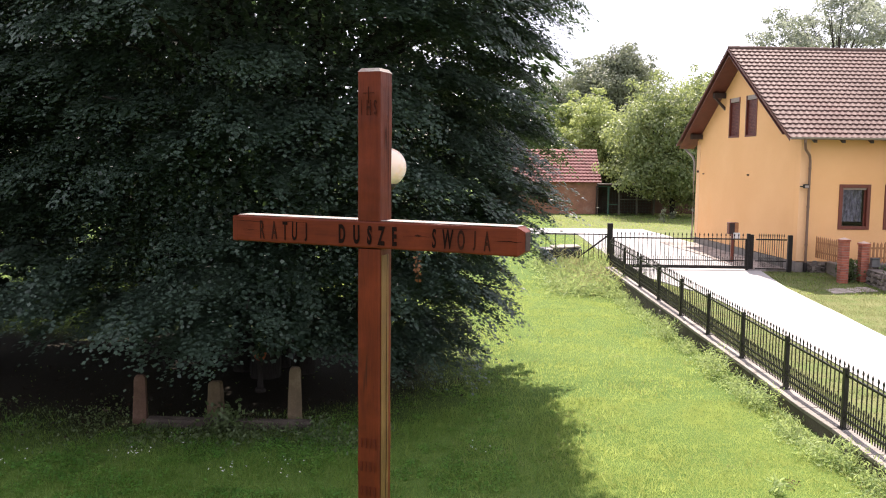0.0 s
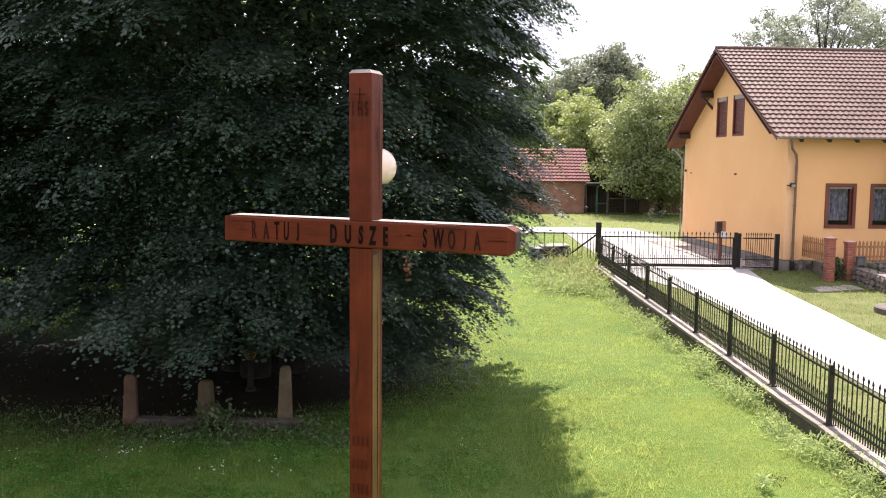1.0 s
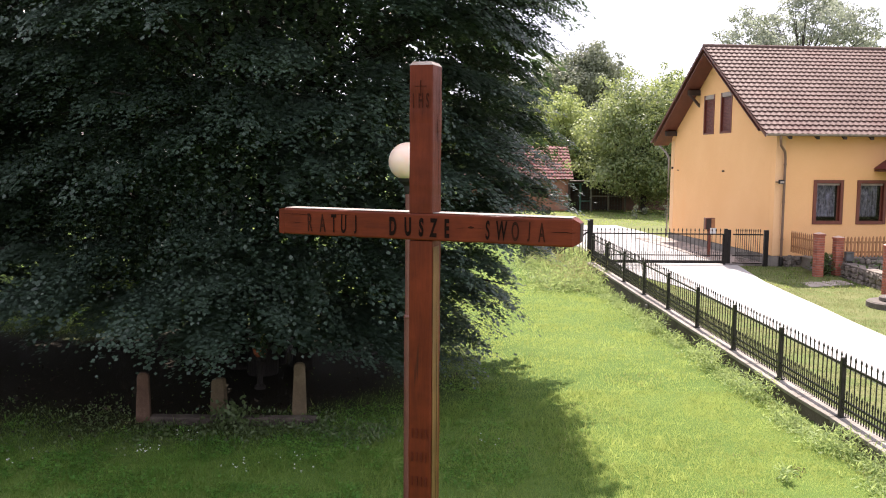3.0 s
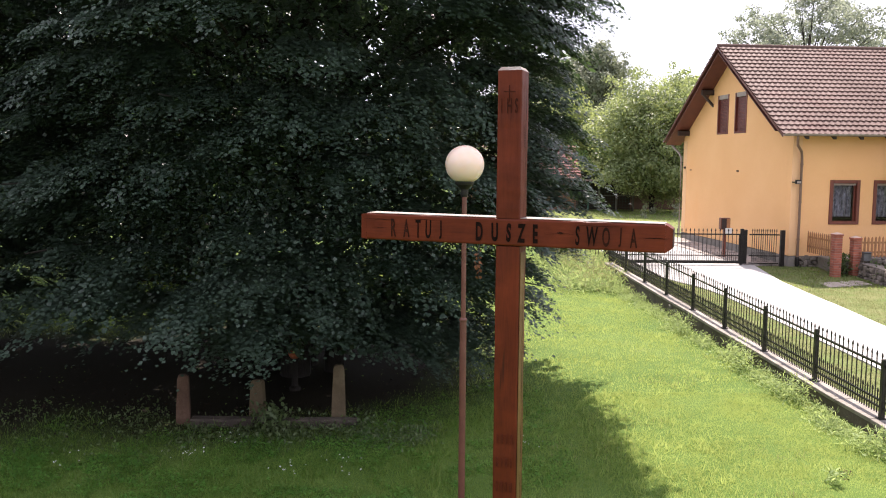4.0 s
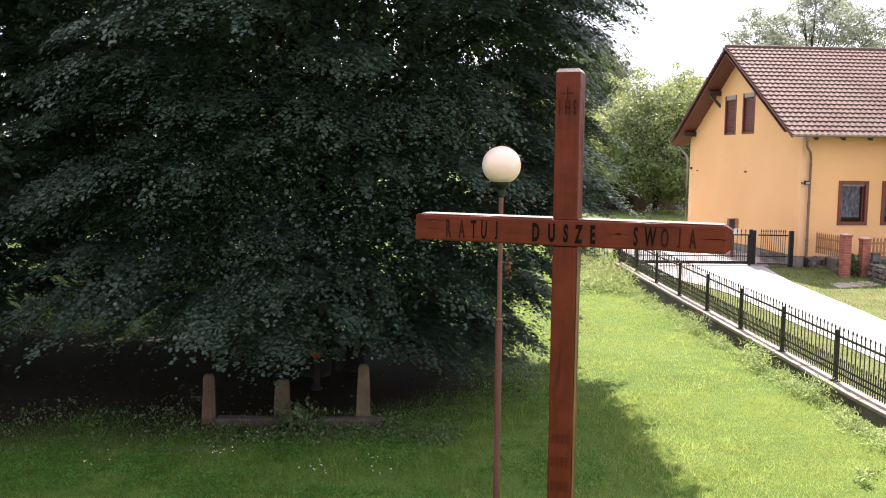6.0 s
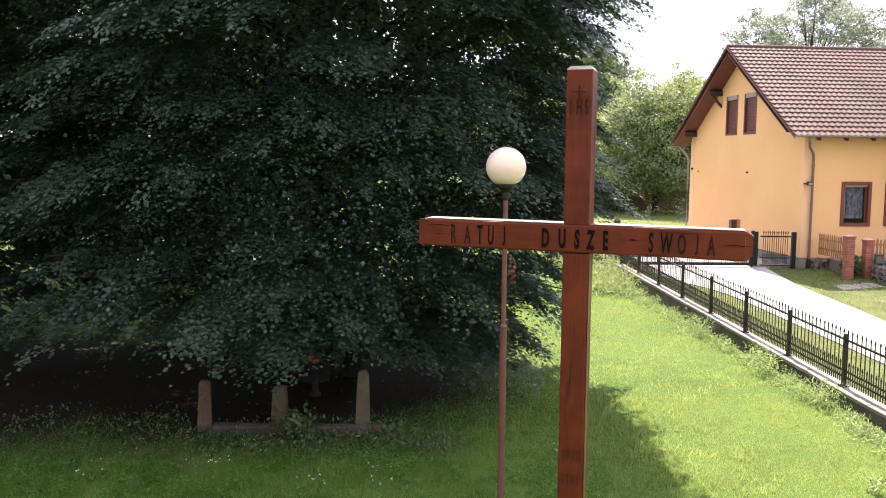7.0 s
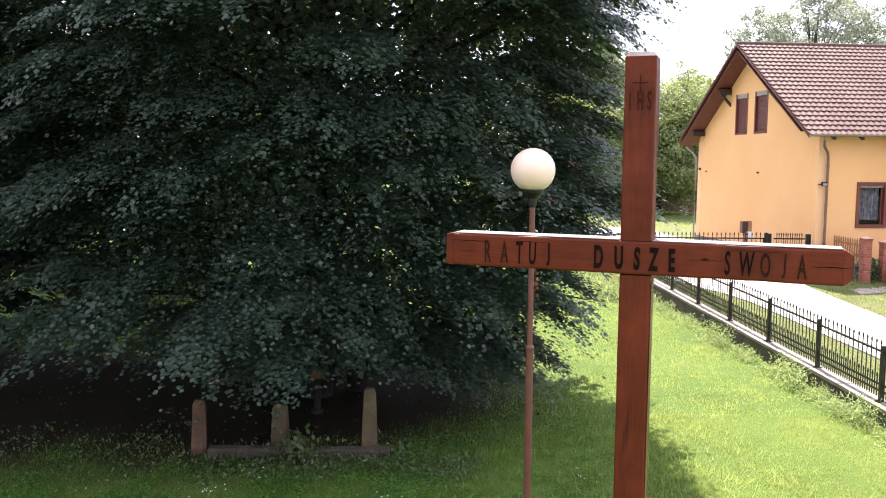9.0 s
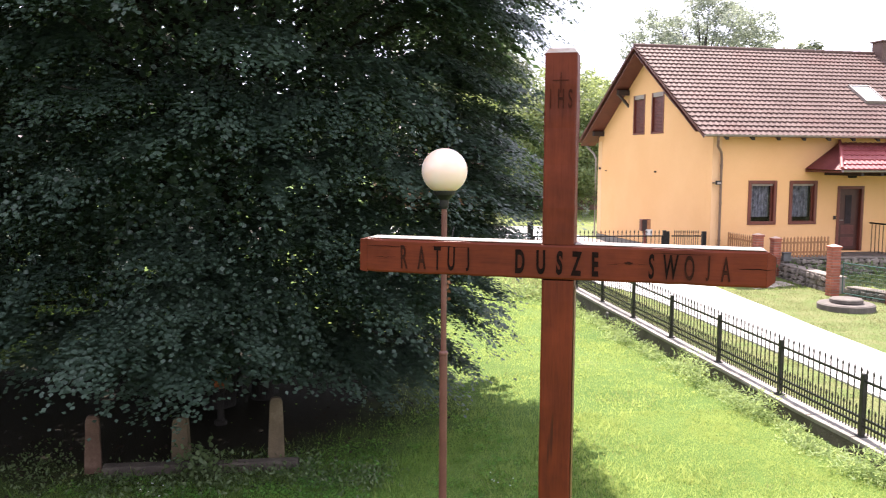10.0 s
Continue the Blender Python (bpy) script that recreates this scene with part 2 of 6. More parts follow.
M = {
    "lawn": lawn_ground(),
    "blade": leafy("grass blades", (0.016, 0.075, 0.010), (0.040, 0.148, 0.026), (0.64, 0.75, 0.22), 0.50, 0.6, 0.08, 2.2, 0.3, 0.4),
    "clover": leafy("clover leaves", (0.010, 0.055, 0.009), (0.085, 0.25, 0.05), (0.48, 0.64, 0.15), 0.42, 0.55, 0.15, 2.5, 0.5),
    "verge": leafy("dry verge grass", (0.05, 0.08, 0.026), (0.13, 0.17, 0.065), (0.46, 0.48, 0.22), 0.42, 0.65, 0.15, 0.8, 0.4, 0.5),
    "weed": leafy("weed leaves", (0.10, 0.17, 0.055), (0.33, 0.42, 0.18), (0.50, 0.62, 0.22), 0.45, 0.6, 0.3),
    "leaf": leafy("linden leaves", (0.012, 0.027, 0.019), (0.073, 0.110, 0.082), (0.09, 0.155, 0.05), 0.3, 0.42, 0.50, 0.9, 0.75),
    "leaf_far": leafy("bright leaves", (0.10, 0.15, 0.05), (0.28, 0.34, 0.14), (0.50, 0.58, 0.19), 0.46, 0.55, 0.4, 0.4),
    "leaf_walnut": leafy("walnut leaves", (0.075, 0.115, 0.045), (0.24, 0.29, 0.14), (0.42, 0.50, 0.17), 0.42, 0.5, 0.45, 0.4),
    "leaf_dark": leafy("dark leaves", (0.065, 0.10, 0.04), (0.13, 0.17, 0.07), (0.13, 0.2, 0.04), 0.35, 0.55, 0.4, 0.4),
    # distance haze is mixed into the next two leaf colours
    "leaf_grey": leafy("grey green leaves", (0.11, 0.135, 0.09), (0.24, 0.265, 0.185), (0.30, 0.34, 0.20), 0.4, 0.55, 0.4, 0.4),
    "leaf_hazed": leafy("leaves paled for haze", (0.20, 0.22, 0.18), (0.36, 0.385, 0.32), (0.36, 0.41, 0.30), 0.5, 0.6, 0.3, 0.4),
    "straw": leafy("dry grass", (0.19, 0.20, 0.085), (0.29, 0.28, 0.14), (0.40, 0.39, 0.17), 0.35, 0.7, 0.2),
    "dead": leafy("dead leaves", (0.14, 0.055, 0.025), (0.27, 0.12, 0.05), (0.25, 0.1, 0.04), 0.3, 0.7, 0.3),
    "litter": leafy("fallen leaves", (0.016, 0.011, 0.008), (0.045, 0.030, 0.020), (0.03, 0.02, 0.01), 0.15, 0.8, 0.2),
    "clod": leafy("soil clods", (0.06, 0.042, 0.03), (0.13, 0.09, 0.06), (0.02, 0.02, 0.01), 0.02, 0.9, 0.1),
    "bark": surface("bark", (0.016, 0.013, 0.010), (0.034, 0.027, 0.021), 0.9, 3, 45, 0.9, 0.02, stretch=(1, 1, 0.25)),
    "cross_post": wood("red stained post", (0.085, 0.0155, 0.0063), (0.128, 0.0235, 0.0085), (0.02, 0.008, 0.005), "z"),
    "cross_arm": wood("red stained beam", (0.088, 0.016, 0.0066), (0.135, 0.0248, 0.009), (0.02, 0.008, 0.005), "x"),
    "lawn_sheen_wood": wood("ochre lawn-reflection wood", (0.12, 0.062, 0.020), (0.17, 0.092, 0.032), (0.03, 0.012, 0.006), "z"),
    "grey_wood": surface("weathered end grain", (0.20, 0.165, 0.145), (0.34, 0.295, 0.265), 0.7, 9, 90, 0.5, 0.004, stain=(0.22, 0.12, 0.09), stain_scale=6),
    "arm_end": surface("dark weathered sawn end", (0.028, 0.012, 0.009), (0.06, 0.030, 0.024), 0.75, 9, 90, 0.5, 0.004, stain=(0.10, 0.03, 0.02), stain_scale=6),
    "burnt": surface("burnt lettering", (0.007, 0.004, 0.003), (0.018, 0.008, 0.006), 0.8, 30, 150, 0.3, 0.001, spec=0.05),
    "faded": surface("faded lettering", (0.014, 0.006, 0.004), (0.05, 0.014, 0.007), 0.8, 14, 150, 0.3, 0.001, spec=0.1),
    "carved": surface("shallow carving", (0.030, 0.008, 0.0045), (0.068, 0.015, 0.0068), 0.75, 20, 150, 0.3, 0.001, spec=0.1),
    "smudge": surface("worn carving", (0.066, 0.0128, 0.0056), (0.108, 0.0195, 0.0075), 0.7, 20, 150, 0.3, 0.001, spec=0.15),
    "pole": surface("brown lamp paint", (0.12, 0.042, 0.028), (0.17, 0.064, 0.044), 0.5, 6, 70, 0.25, 0.002, stain=(0.15, 0.055, 0.03), stain_scale=4),
    "collar": surface("black lamp fitting", (0.010, 0.009, 0.009), (0.024, 0.021, 0.020), 0.45, 9, 80, 0.2, 0.002, spec=0.3),
    "globe": globe_glass(),
    "clay": surface("orange clay", (0.42, 0.12, 0.05), (0.52, 0.16, 0.07), 0.8, 8, 60, 0.3, 0.003),
    # marker and kerb colours are lowered to deepen the tree's shade
    "granite": surface("sandstone markers", (0.088, 0.064, 0.034), (0.138, 0.10, 0.054), 0.85, 6, 60, 0.6, 0.008, stain=(0.15, 0.12, 0.075), stain_scale=3),
    "reddish": surface("reddish marker", (0.085, 0.046, 0.028), (0.125, 0.068, 0.042), 0.85, 6, 60, 0.6, 0.008, stain=(0.15, 0.10, 0.07), stain_scale=3),
    "kerb": surface("grave kerb", (0.045, 0.036, 0.028), (0.08, 0.062, 0.048), 0.9, 4, 50, 0.6, 0.008, stain=(0.10, 0.09, 0.06), stain_scale=2),
    "concrete": surface("old concrete", (0.19, 0.172, 0.15), (0.32, 0.29, 0.255), 0.88, 2.5, 45, 0.7, 0.008, stain=(0.11, 0.105, 0.075), stain_scale=2.2, each=0.14),
    "wallside": surface("dark wall side", (0.075, 0.062, 0.05), (0.13, 0.11, 0.09), 0.95, 3, 30, 0.8, 0.015, stain=(0.045, 0.05, 0.028), stain_scale=1.8),
    "fence": surface("dark green fence paint", (0.024, 0.024, 0.019), (0.045, 0.043, 0.034), 0.48, 8, 90, 0.2, 0.001, each=0.2, spec=0.25),
    "gate": surface("black gate paint", (0.010, 0.009, 0.008), (0.022, 0.018, 0.016), 0.5, 8, 90, 0.2, 0.001, spec=0.2),
    "drive": surface("pale concrete paving", (0.37, 0.352, 0.335), (0.46, 0.447, 0.43), 0.8, 0.8, 30, 0.3, 0.004, stain=(0.34, 0.325, 0.31), stain_scale=0.5),
    "yard": surface("grey yard concrete", (0.26, 0.255, 0.255), (0.37, 0.36, 0.355), 0.85, 0.5, 25, 0.4, 0.005, stain=(0.20, 0.19, 0.18), stain_scale=0.45),
    "paver": surface("grey brown pavers", (0.24, 0.21, 0.19), (0.38, 0.33, 0.30), 0.85, 3, 40, 0.4, 0.004, each=0.25, local=False),
    "slab": surface("path slabs", (0.26, 0.22, 0.18), (0.42, 0.36, 0.31), 0.85, 3, 40, 0.5, 0.006, each=0.15),
    "plaster": surface("apricot plaster", (0.84, 0.468, 0.205), (0.89, 0.52, 0.24), 0.88, 0.5, 70, 0.25, 0.003, stain=(0.80, 0.43, 0.18), stain_scale=0.35),
    "plaster_edge": surface("paler corner plaster", (0.83, 0.50, 0.26), (0.87, 0.55, 0.30), 0.88, 1, 70, 0.2, 0.003),
    "brown": surface("brown window paint", (0.13, 0.030, 0.018), (0.19, 0.048, 0.028), 0.45, 5, 60, 0.2, 0.002, stretch=(1, 1, 0.2)),
    "door": surface("dark brown door", (0.06, 0.018, 0.012), (0.10, 0.032, 0.022), 0.5, 5, 60, 0.2, 0.002, stretch=(1, 1, 0.2)),
    "shutter": surface("brown shutter slats", (0.11, 0.027, 0.022), (0.15, 0.04, 0.032), 0.5, 5, 60, 0.2, 0.002),
    "timber": surface("dark brown roof timber", (0.022, 0.013, 0.011), (0.045, 0.024, 0.018), 0.6, 6, 60, 0.4, 0.003),
    "soffit": surface("red brown boards", (0.09, 0.026, 0.016), (0.14, 0.042, 0.025), 0.55, 4, 50, 0.3, 0.003),
    "roof": roof_metal(),
    "porch_roof": surface("crimson porch tiles", (0.25, 0.055, 0.058), (0.33, 0.09, 0.09), 0.55, 2, 40, 0.2, 0.002),
    "zinc": surface("zinc gutter", (0.27, 0.235, 0.21), (0.37, 0.33, 0.30), 0.5, 4, 50, 0.15, 0.001, metal=0.3, stain=(0.30, 0.25, 0.22), stain_scale=3),
    "pipe": surface("brown grey downpipe", (0.15, 0.088, 0.056), (0.22, 0.135, 0.09), 0.55, 4, 50, 0.15, 0.001, metal=0.0, stain=(0.14, 0.09, 0.065), stain_scale=3),
    "blind": surface("beige blind end", (0.30, 0.25, 0.22), (0.40, 0.34, 0.30), 0.6, 4, 50, 0.15, 0.002),
    "stone": surface("field stone", (0.11, 0.092, 0.078), (0.23, 0.195, 0.165), 0.9, 5, 45, 0.7, 0.01, each=0.35),
    "mortar": surface("mortar", (0.20, 0.18, 0.16), (0.28, 0.25, 0.22), 0.95, 5, 60, 0.5, 0.005),
    "brick": surface("red brick", (0.30, 0.085, 0.05), (0.40, 0.13, 0.08), 0.85, 9, 70, 0.5, 0.004, each=0.22),
    "capstone": surface("pale pillar cap", (0.52, 0.36, 0.28), (0.62, 0.46, 0.37), 0.8, 6, 60, 0.4, 0.004),
    "picket": surface("stained fence wood", (0.30, 0.135, 0.055), (0.40, 0.19, 0.08), 0.7, 6, 60, 0.4, 0.003, each=0.15),
    "white": surface("white paint", (0.70, 0.70, 0.68), (0.80, 0.80, 0.78), 0.6, 4, 50, 0.15, 0.002),
    "lace": surface("lace curtain", (0.05, 0.05, 0.065), (0.36, 0.375, 0.44), 0.9, 13, 40, 0.6, 0.01, stretch=(1, 1, 0.45)),
    "dark": surface("unlit room dark", (0.022, 0.014, 0.016), (0.045, 0.03, 0.032), 0.9, 3, 30, 0.2, 0.003),
    "glass": glass("window glass"),
    "box_grey": surface("grey letterbox", (0.07, 0.07, 0.072), (0.12, 0.12, 0.122), 0.5, 6, 60, 0.2, 0.002),
    "old_brick": surface("old shed brick", (0.26, 0.13, 0.085), (0.36, 0.19, 0.125), 0.9, 2, 14, 0.5, 0.01, stain=(0.34, 0.26, 0.20), stain_scale=1),
    "shed_tile": surface("shed roof tiles", (0.15, 0.04, 0.04), (0.23, 0.07, 0.065), 0.75, 2.5, 25, 0.3, 0.004, each=0.12),
    "green": surface("teal green mesh paint", (0.02, 0.075, 0.058), (0.03, 0.11, 0.085), 0.5, 5, 60, 0.2, 0.002),
    "pen_post": surface("grey pen timber", (0.075, 0.08, 0.06), (0.12, 0.125, 0.095), 0.8, 5, 60, 0.3, 0.003),
    "boards": surface("old brown boards", (0.03, 0.022, 0.017), (0.06, 0.043, 0.032), 0.9, 2, 30, 0.4, 0.004),
    "far_wall": surface("old garden wall", (0.12, 0.075, 0.058), (0.20, 0.13, 0.10), 0.9, 1.2, 20, 0.5, 0.01),
    "well": surface("mossy dark concrete", (0.085, 0.072, 0.062), (0.15, 0.128, 0.11), 0.9, 5, 45, 0.6, 0.006, stain=(0.09, 0.10, 0.06), stain_scale=3),
    "petal": surface("white petals", (0.72, 0.72, 0.68), (0.82, 0.82, 0.80), 0.8, 20, 90, 0, 0.001),
    "bin": surface("black tarpaulin", (0.018, 0.018, 0.018), (0.04, 0.04, 0.04), 0.5, 5, 40, 0.4, 0.01),
}


# ---- mesh helpers ----
def box(bm, x0, x1, y0, y1, z0, z1, m=None):
    vs = [bm.verts.new((x, y, z)) for z in (z0, z1) for x, y in ((x0, y0), (x1, y0), (x1, y1), (x0, y1))]
    for f in ((3, 2, 1, 0), (4, 5, 6, 7), (0, 1, 5, 4), (1, 2, 6, 5), (2, 3, 7, 6), (3, 0, 4, 7)):
        bm.faces.new([vs[i] for i in f])
    if m is not None:
        for v in vs:
            v.co = m @ v.co
    return vs


def soft_box(x0, x1, y0, y1, z0, z1, r=0.006, segments=1):
    bm = bmesh.new()
    box(bm, x0, x1, y0, y1, z0, z1)
    bmesh.ops.bevel(bm, geom=bm.edges[:], offset=r, segments=segments, affect="EDGES", profile=0.6)
    return bm


def tube(bm, p, q, r, r2=None, n=10, caps=True):
    """A round bar from p to q."""
    p, q = Vector(p), Vector(q)
    r2 = r if r2 is None else r2
    turn = (q - p).to_track_quat("Z", "Y")
    rings = []
    for c, rad in ((p, r), (q, r2)):
        rings.append([bm.verts.new(c + turn @ Vector((rad * math.cos(k * math.tau / n), rad * math.sin(k * math.tau / n), 0))) for k in range(n)])
    for k in range(n):
        bm.faces.new((rings[0][k], rings[0][(k + 1) % n], rings[1][(k + 1) % n], rings[1][k]))
    if caps:
        bm.faces.new(rings[0][::-1])
        bm.faces.new(rings[1])


def bent(bm, points, r, n=8, taper=1.0):
    """A round bar along a line of points."""
    pts = [Vector(p) for p in points]
    rings = []
    for i, p in enumerate(pts):
        d = (pts[min(i + 1, len(pts) - 1)] - pts[max(i - 1, 0)]).normalized()
        turn = d.to_track_quat("Z", "Y")
        rad = r * (1 + (taper - 1) * i / (len(pts) - 1))
        rings.append([bm.verts.new(p + turn @ Vector((rad * math.cos(k * math.tau / n), rad * math.sin(k * math.tau / n), 0))) for k in range(n)])
    for a, b in zip(rings, rings[1:]):
        for k in range(n):
            bm.faces.new((a[k], a[(k + 1) % n], b[(k + 1) % n], b[k]))
    bm.faces.new(rings[0][::-1])
    bm.faces.new(rings[-1])


def lathe(bm, profile, n=32, at=(0, 0, 0)):
    """A turned shape from (radius, height) pairs."""
    at = Vector(at)
    rings = [[bm.verts.new(at + Vector((r * math.cos(k * math.tau / n), r * math.sin(k * math.tau / n), z))) for k in range(n)] for r, z in profile]
    for a, b in zip(rings, rings[1:]):
        for k in range(n):
            bm.faces.new((a[k], a[(k + 1) % n], b[(k + 1) % n], b[k]))
    bm.faces.new(rings[0][::-1])
    bm.faces.new(rings[-1])


def prism(bm, outline, axis, lo, hi):
    """An outline in the other two axes, pushed from lo to hi along axis 'x', 'y' or 'z'."""
    def at(a, b, c):
        return {"x": (c, a, b), "y": (a, c, b), "z": (a, b, c)}[axis]
    p = [bm.verts.new(at(a, b, lo)) for a, b in outline]
    q = [bm.verts.new(at(a, b, hi)) for a, b in outline]
    n = len(p)
    bm.faces.new(p[::-1])
    bm.faces.new(q)
    for k in range(n):
        bm.faces.new((p[k], p[(k + 1) % n], q[(k + 1) % n], q[k]))


def finish(bm, name, material, smooth=False):
    bmesh.ops.recalc_face_normals(bm, faces=bm.faces[:])
    me = bpy.data.meshes.new(name)
    bm.to_mesh(me)
    bm.free()
    me.materials.append(material)
    if smooth:
        me.polygons.foreach_set("use_smooth", [True] * len(me.polygons))
    return me


def part(name, bm, material, parent=None, label="", smooth=False):
    me = bm if isinstance(bm, bpy.types.Mesh) else finish(bm, name, material, smooth)
    ob = new(name, me)
    if parent is not None:
        ob.parent = parent
    if label:
        tagged(ob, label)
    return ob


def thing(name, m, label, category, group="", kind=""):
    ob = new(name)
    ob.empty_display_size = 0.1
    ob.matrix_basis = m
    return tagged(ob, label, category, group, kind)


def whole(name, bm, material, label, category, m=None, group="", kind="", smooth=False):
    ob = part(name, bm, material, smooth=smooth)
    if m is not None:
        ob.matrix_basis = m
    return tagged(ob, label, category, group, kind)


def soup(name, verts, faces_per, material):
    """Many loose alike polygons as one mesh: verts is (count * faces_per, 3)."""
    me = bpy.data.meshes.new(name)
    n = len(verts)
    me.vertices.add(n)
    me.vertices.foreach_set("co", np.ascontiguousarray(verts, dtype=np.float32).ravel())
    me.loops.add(n)
    me.loops.foreach_set("vertex_index", np.arange(n, dtype=np.int32))
    count = n // faces_per
    me.polygons.add(count)
    me.polygons.foreach_set("loop_start", np.arange(count, dtype=np.int32) * faces_per)
    me.update(calc_edges=True)
    me.materials.append(material)
    return me


def lettering(text, size, squeeze, material, bold=0.012):
    """Flat letters, 2 mm thick, centred, as a mesh in the xz plane."""
    cu = bpy.data.curves.new("letter", "FONT")
    cu.body, cu.size, cu.extrude, cu.align_x, cu.offset = text, size, 0.001, "CENTER", size * bold
    tmp = bpy.data.objects.new("letter", cu)
    scene.collection.objects.link(tmp)
    bpy.context.view_layer.update()
    me = bpy.data.meshes.new_from_object(tmp.evaluated_get(bpy.context.evaluated_depsgraph_get()))
    bpy.data.objects.remove(tmp)
    xs = [v.co.x for v in me.vertices]
    ys = [v.co.y for v in me.vertices]
    mx, wx, y0, hy = 0.5 * (min(xs) + max(xs)), max(xs) - min(xs), min(ys), max(ys) - min(ys)
    for v in me.vertices:
        v.co = ((v.co.x - mx) * squeeze, -v.co.z, (v.co.y - y0) * size / hy)
    me.materials.clear()
    me.materials.append(material)
    return me


def wall_x(y):
    """The wall runs closer to the lawn towards its far end."""
    return 0.029 - 0.0405 * (y - 12.938)


def land(x, y):
    """Height of the ground: a gentle rise to the yard, a shallow dip along the foot of the wall."""
    rise = 0.15 * min(1, max(0, (y - 25.2) / 3.0)) + 0.06 * min(1, max(0, (y - 28) / 12))
    edge = x - wall_x(min(max(y, 0), 28)) - 4.68
    dip = 0.03 * min(1, max(0, (edge + 1.2) / 0.8)) if edge < 0.1 and y < 29 else 0.0
    return 0.2 + rise - dip + 0.02 * noise.noise((x * 0.35, y * 0.35, 0.0))


# ---- ground, drive, yard ----
def build_ground():
    xs = [-2500, -600, -200, -90, -50, -32] + list(np.arange(-24, 34.1, 0.6)) + [42, 60, 100, 220, 600, 2500]
    ys = [-2500, -600, -150, -50, -20] + list(np.arange(-8, 70.1, 0.6)) + [80, 100, 140, 220, 600, 2500]
    bm = bmesh.new()
    grid = [[bm.verts.new((x, y, land(x, y))) for x in xs] for y in ys]
    for j in range(len(ys) - 1):
        for i in range(len(xs) - 1):
            bm.faces.new((grid[j][i], grid[j][i + 1], grid[j + 1][i + 1], grid[j + 1][i]))
    return whole("ground", bm, M["lawn"], "mown green lawn with dry patches and bare soil under the tree, darkened for shade", "lawn", kind="structure", smooth=True)


build_ground()


def strip(name, left, right, ys, lift, material, label, category):
    """A paved band between x = left(y) and right(y), with a real edge down into the ground."""
    bm = bmesh.new()
    rows = []
    for y in ys:
        l, r = left(y), right(y)
        rows.append([bm.verts.new((l + (r - l) * k / 8, y, (land(l + (r - l) * k / 8, y) + lift))) for k in range(9)])
    for a, b in zip(rows, rows[1:]):
        for k in range(8):
            bm.faces.new((a[k], a[k + 1], b[k + 1], b[k]))
    edge = [e for e in bm.edges if len(e.link_faces) == 1]
    out = bmesh.ops.extrude_edge_only(bm, edges=edge)
    for v in out["geom"]:
        if isinstance(v, bmesh.types.BMVert):
            v.co.z -= 0.15
    return whole(name, bm, material, label, category, kind="structure")


def drive_left(y):
    return 6.5 - 1.3 * min(1, max(0, (y - 22) / 5)) ** 2


def drive_right(y):
    return 8.55 + 0.068 * (y - 17.5)


strip("driveway", drive_left, drive_right, np.arange(-6, 28.61, 0.8), 0.03, M["drive"], "pale sunlit concrete driveway leading to the gate", "driveway")
strip("yard", lambda y: 5.0 if y < 41 else -3.0, lambda y: 10.2 - 0.089 * (y - 28), list(np.arange(28.61, 40.9, 1.2)) + [41.0, 42.2, 43.4, 44.6], 0.034, M["yard"],
      "pale concrete yard beside the house", "yard")


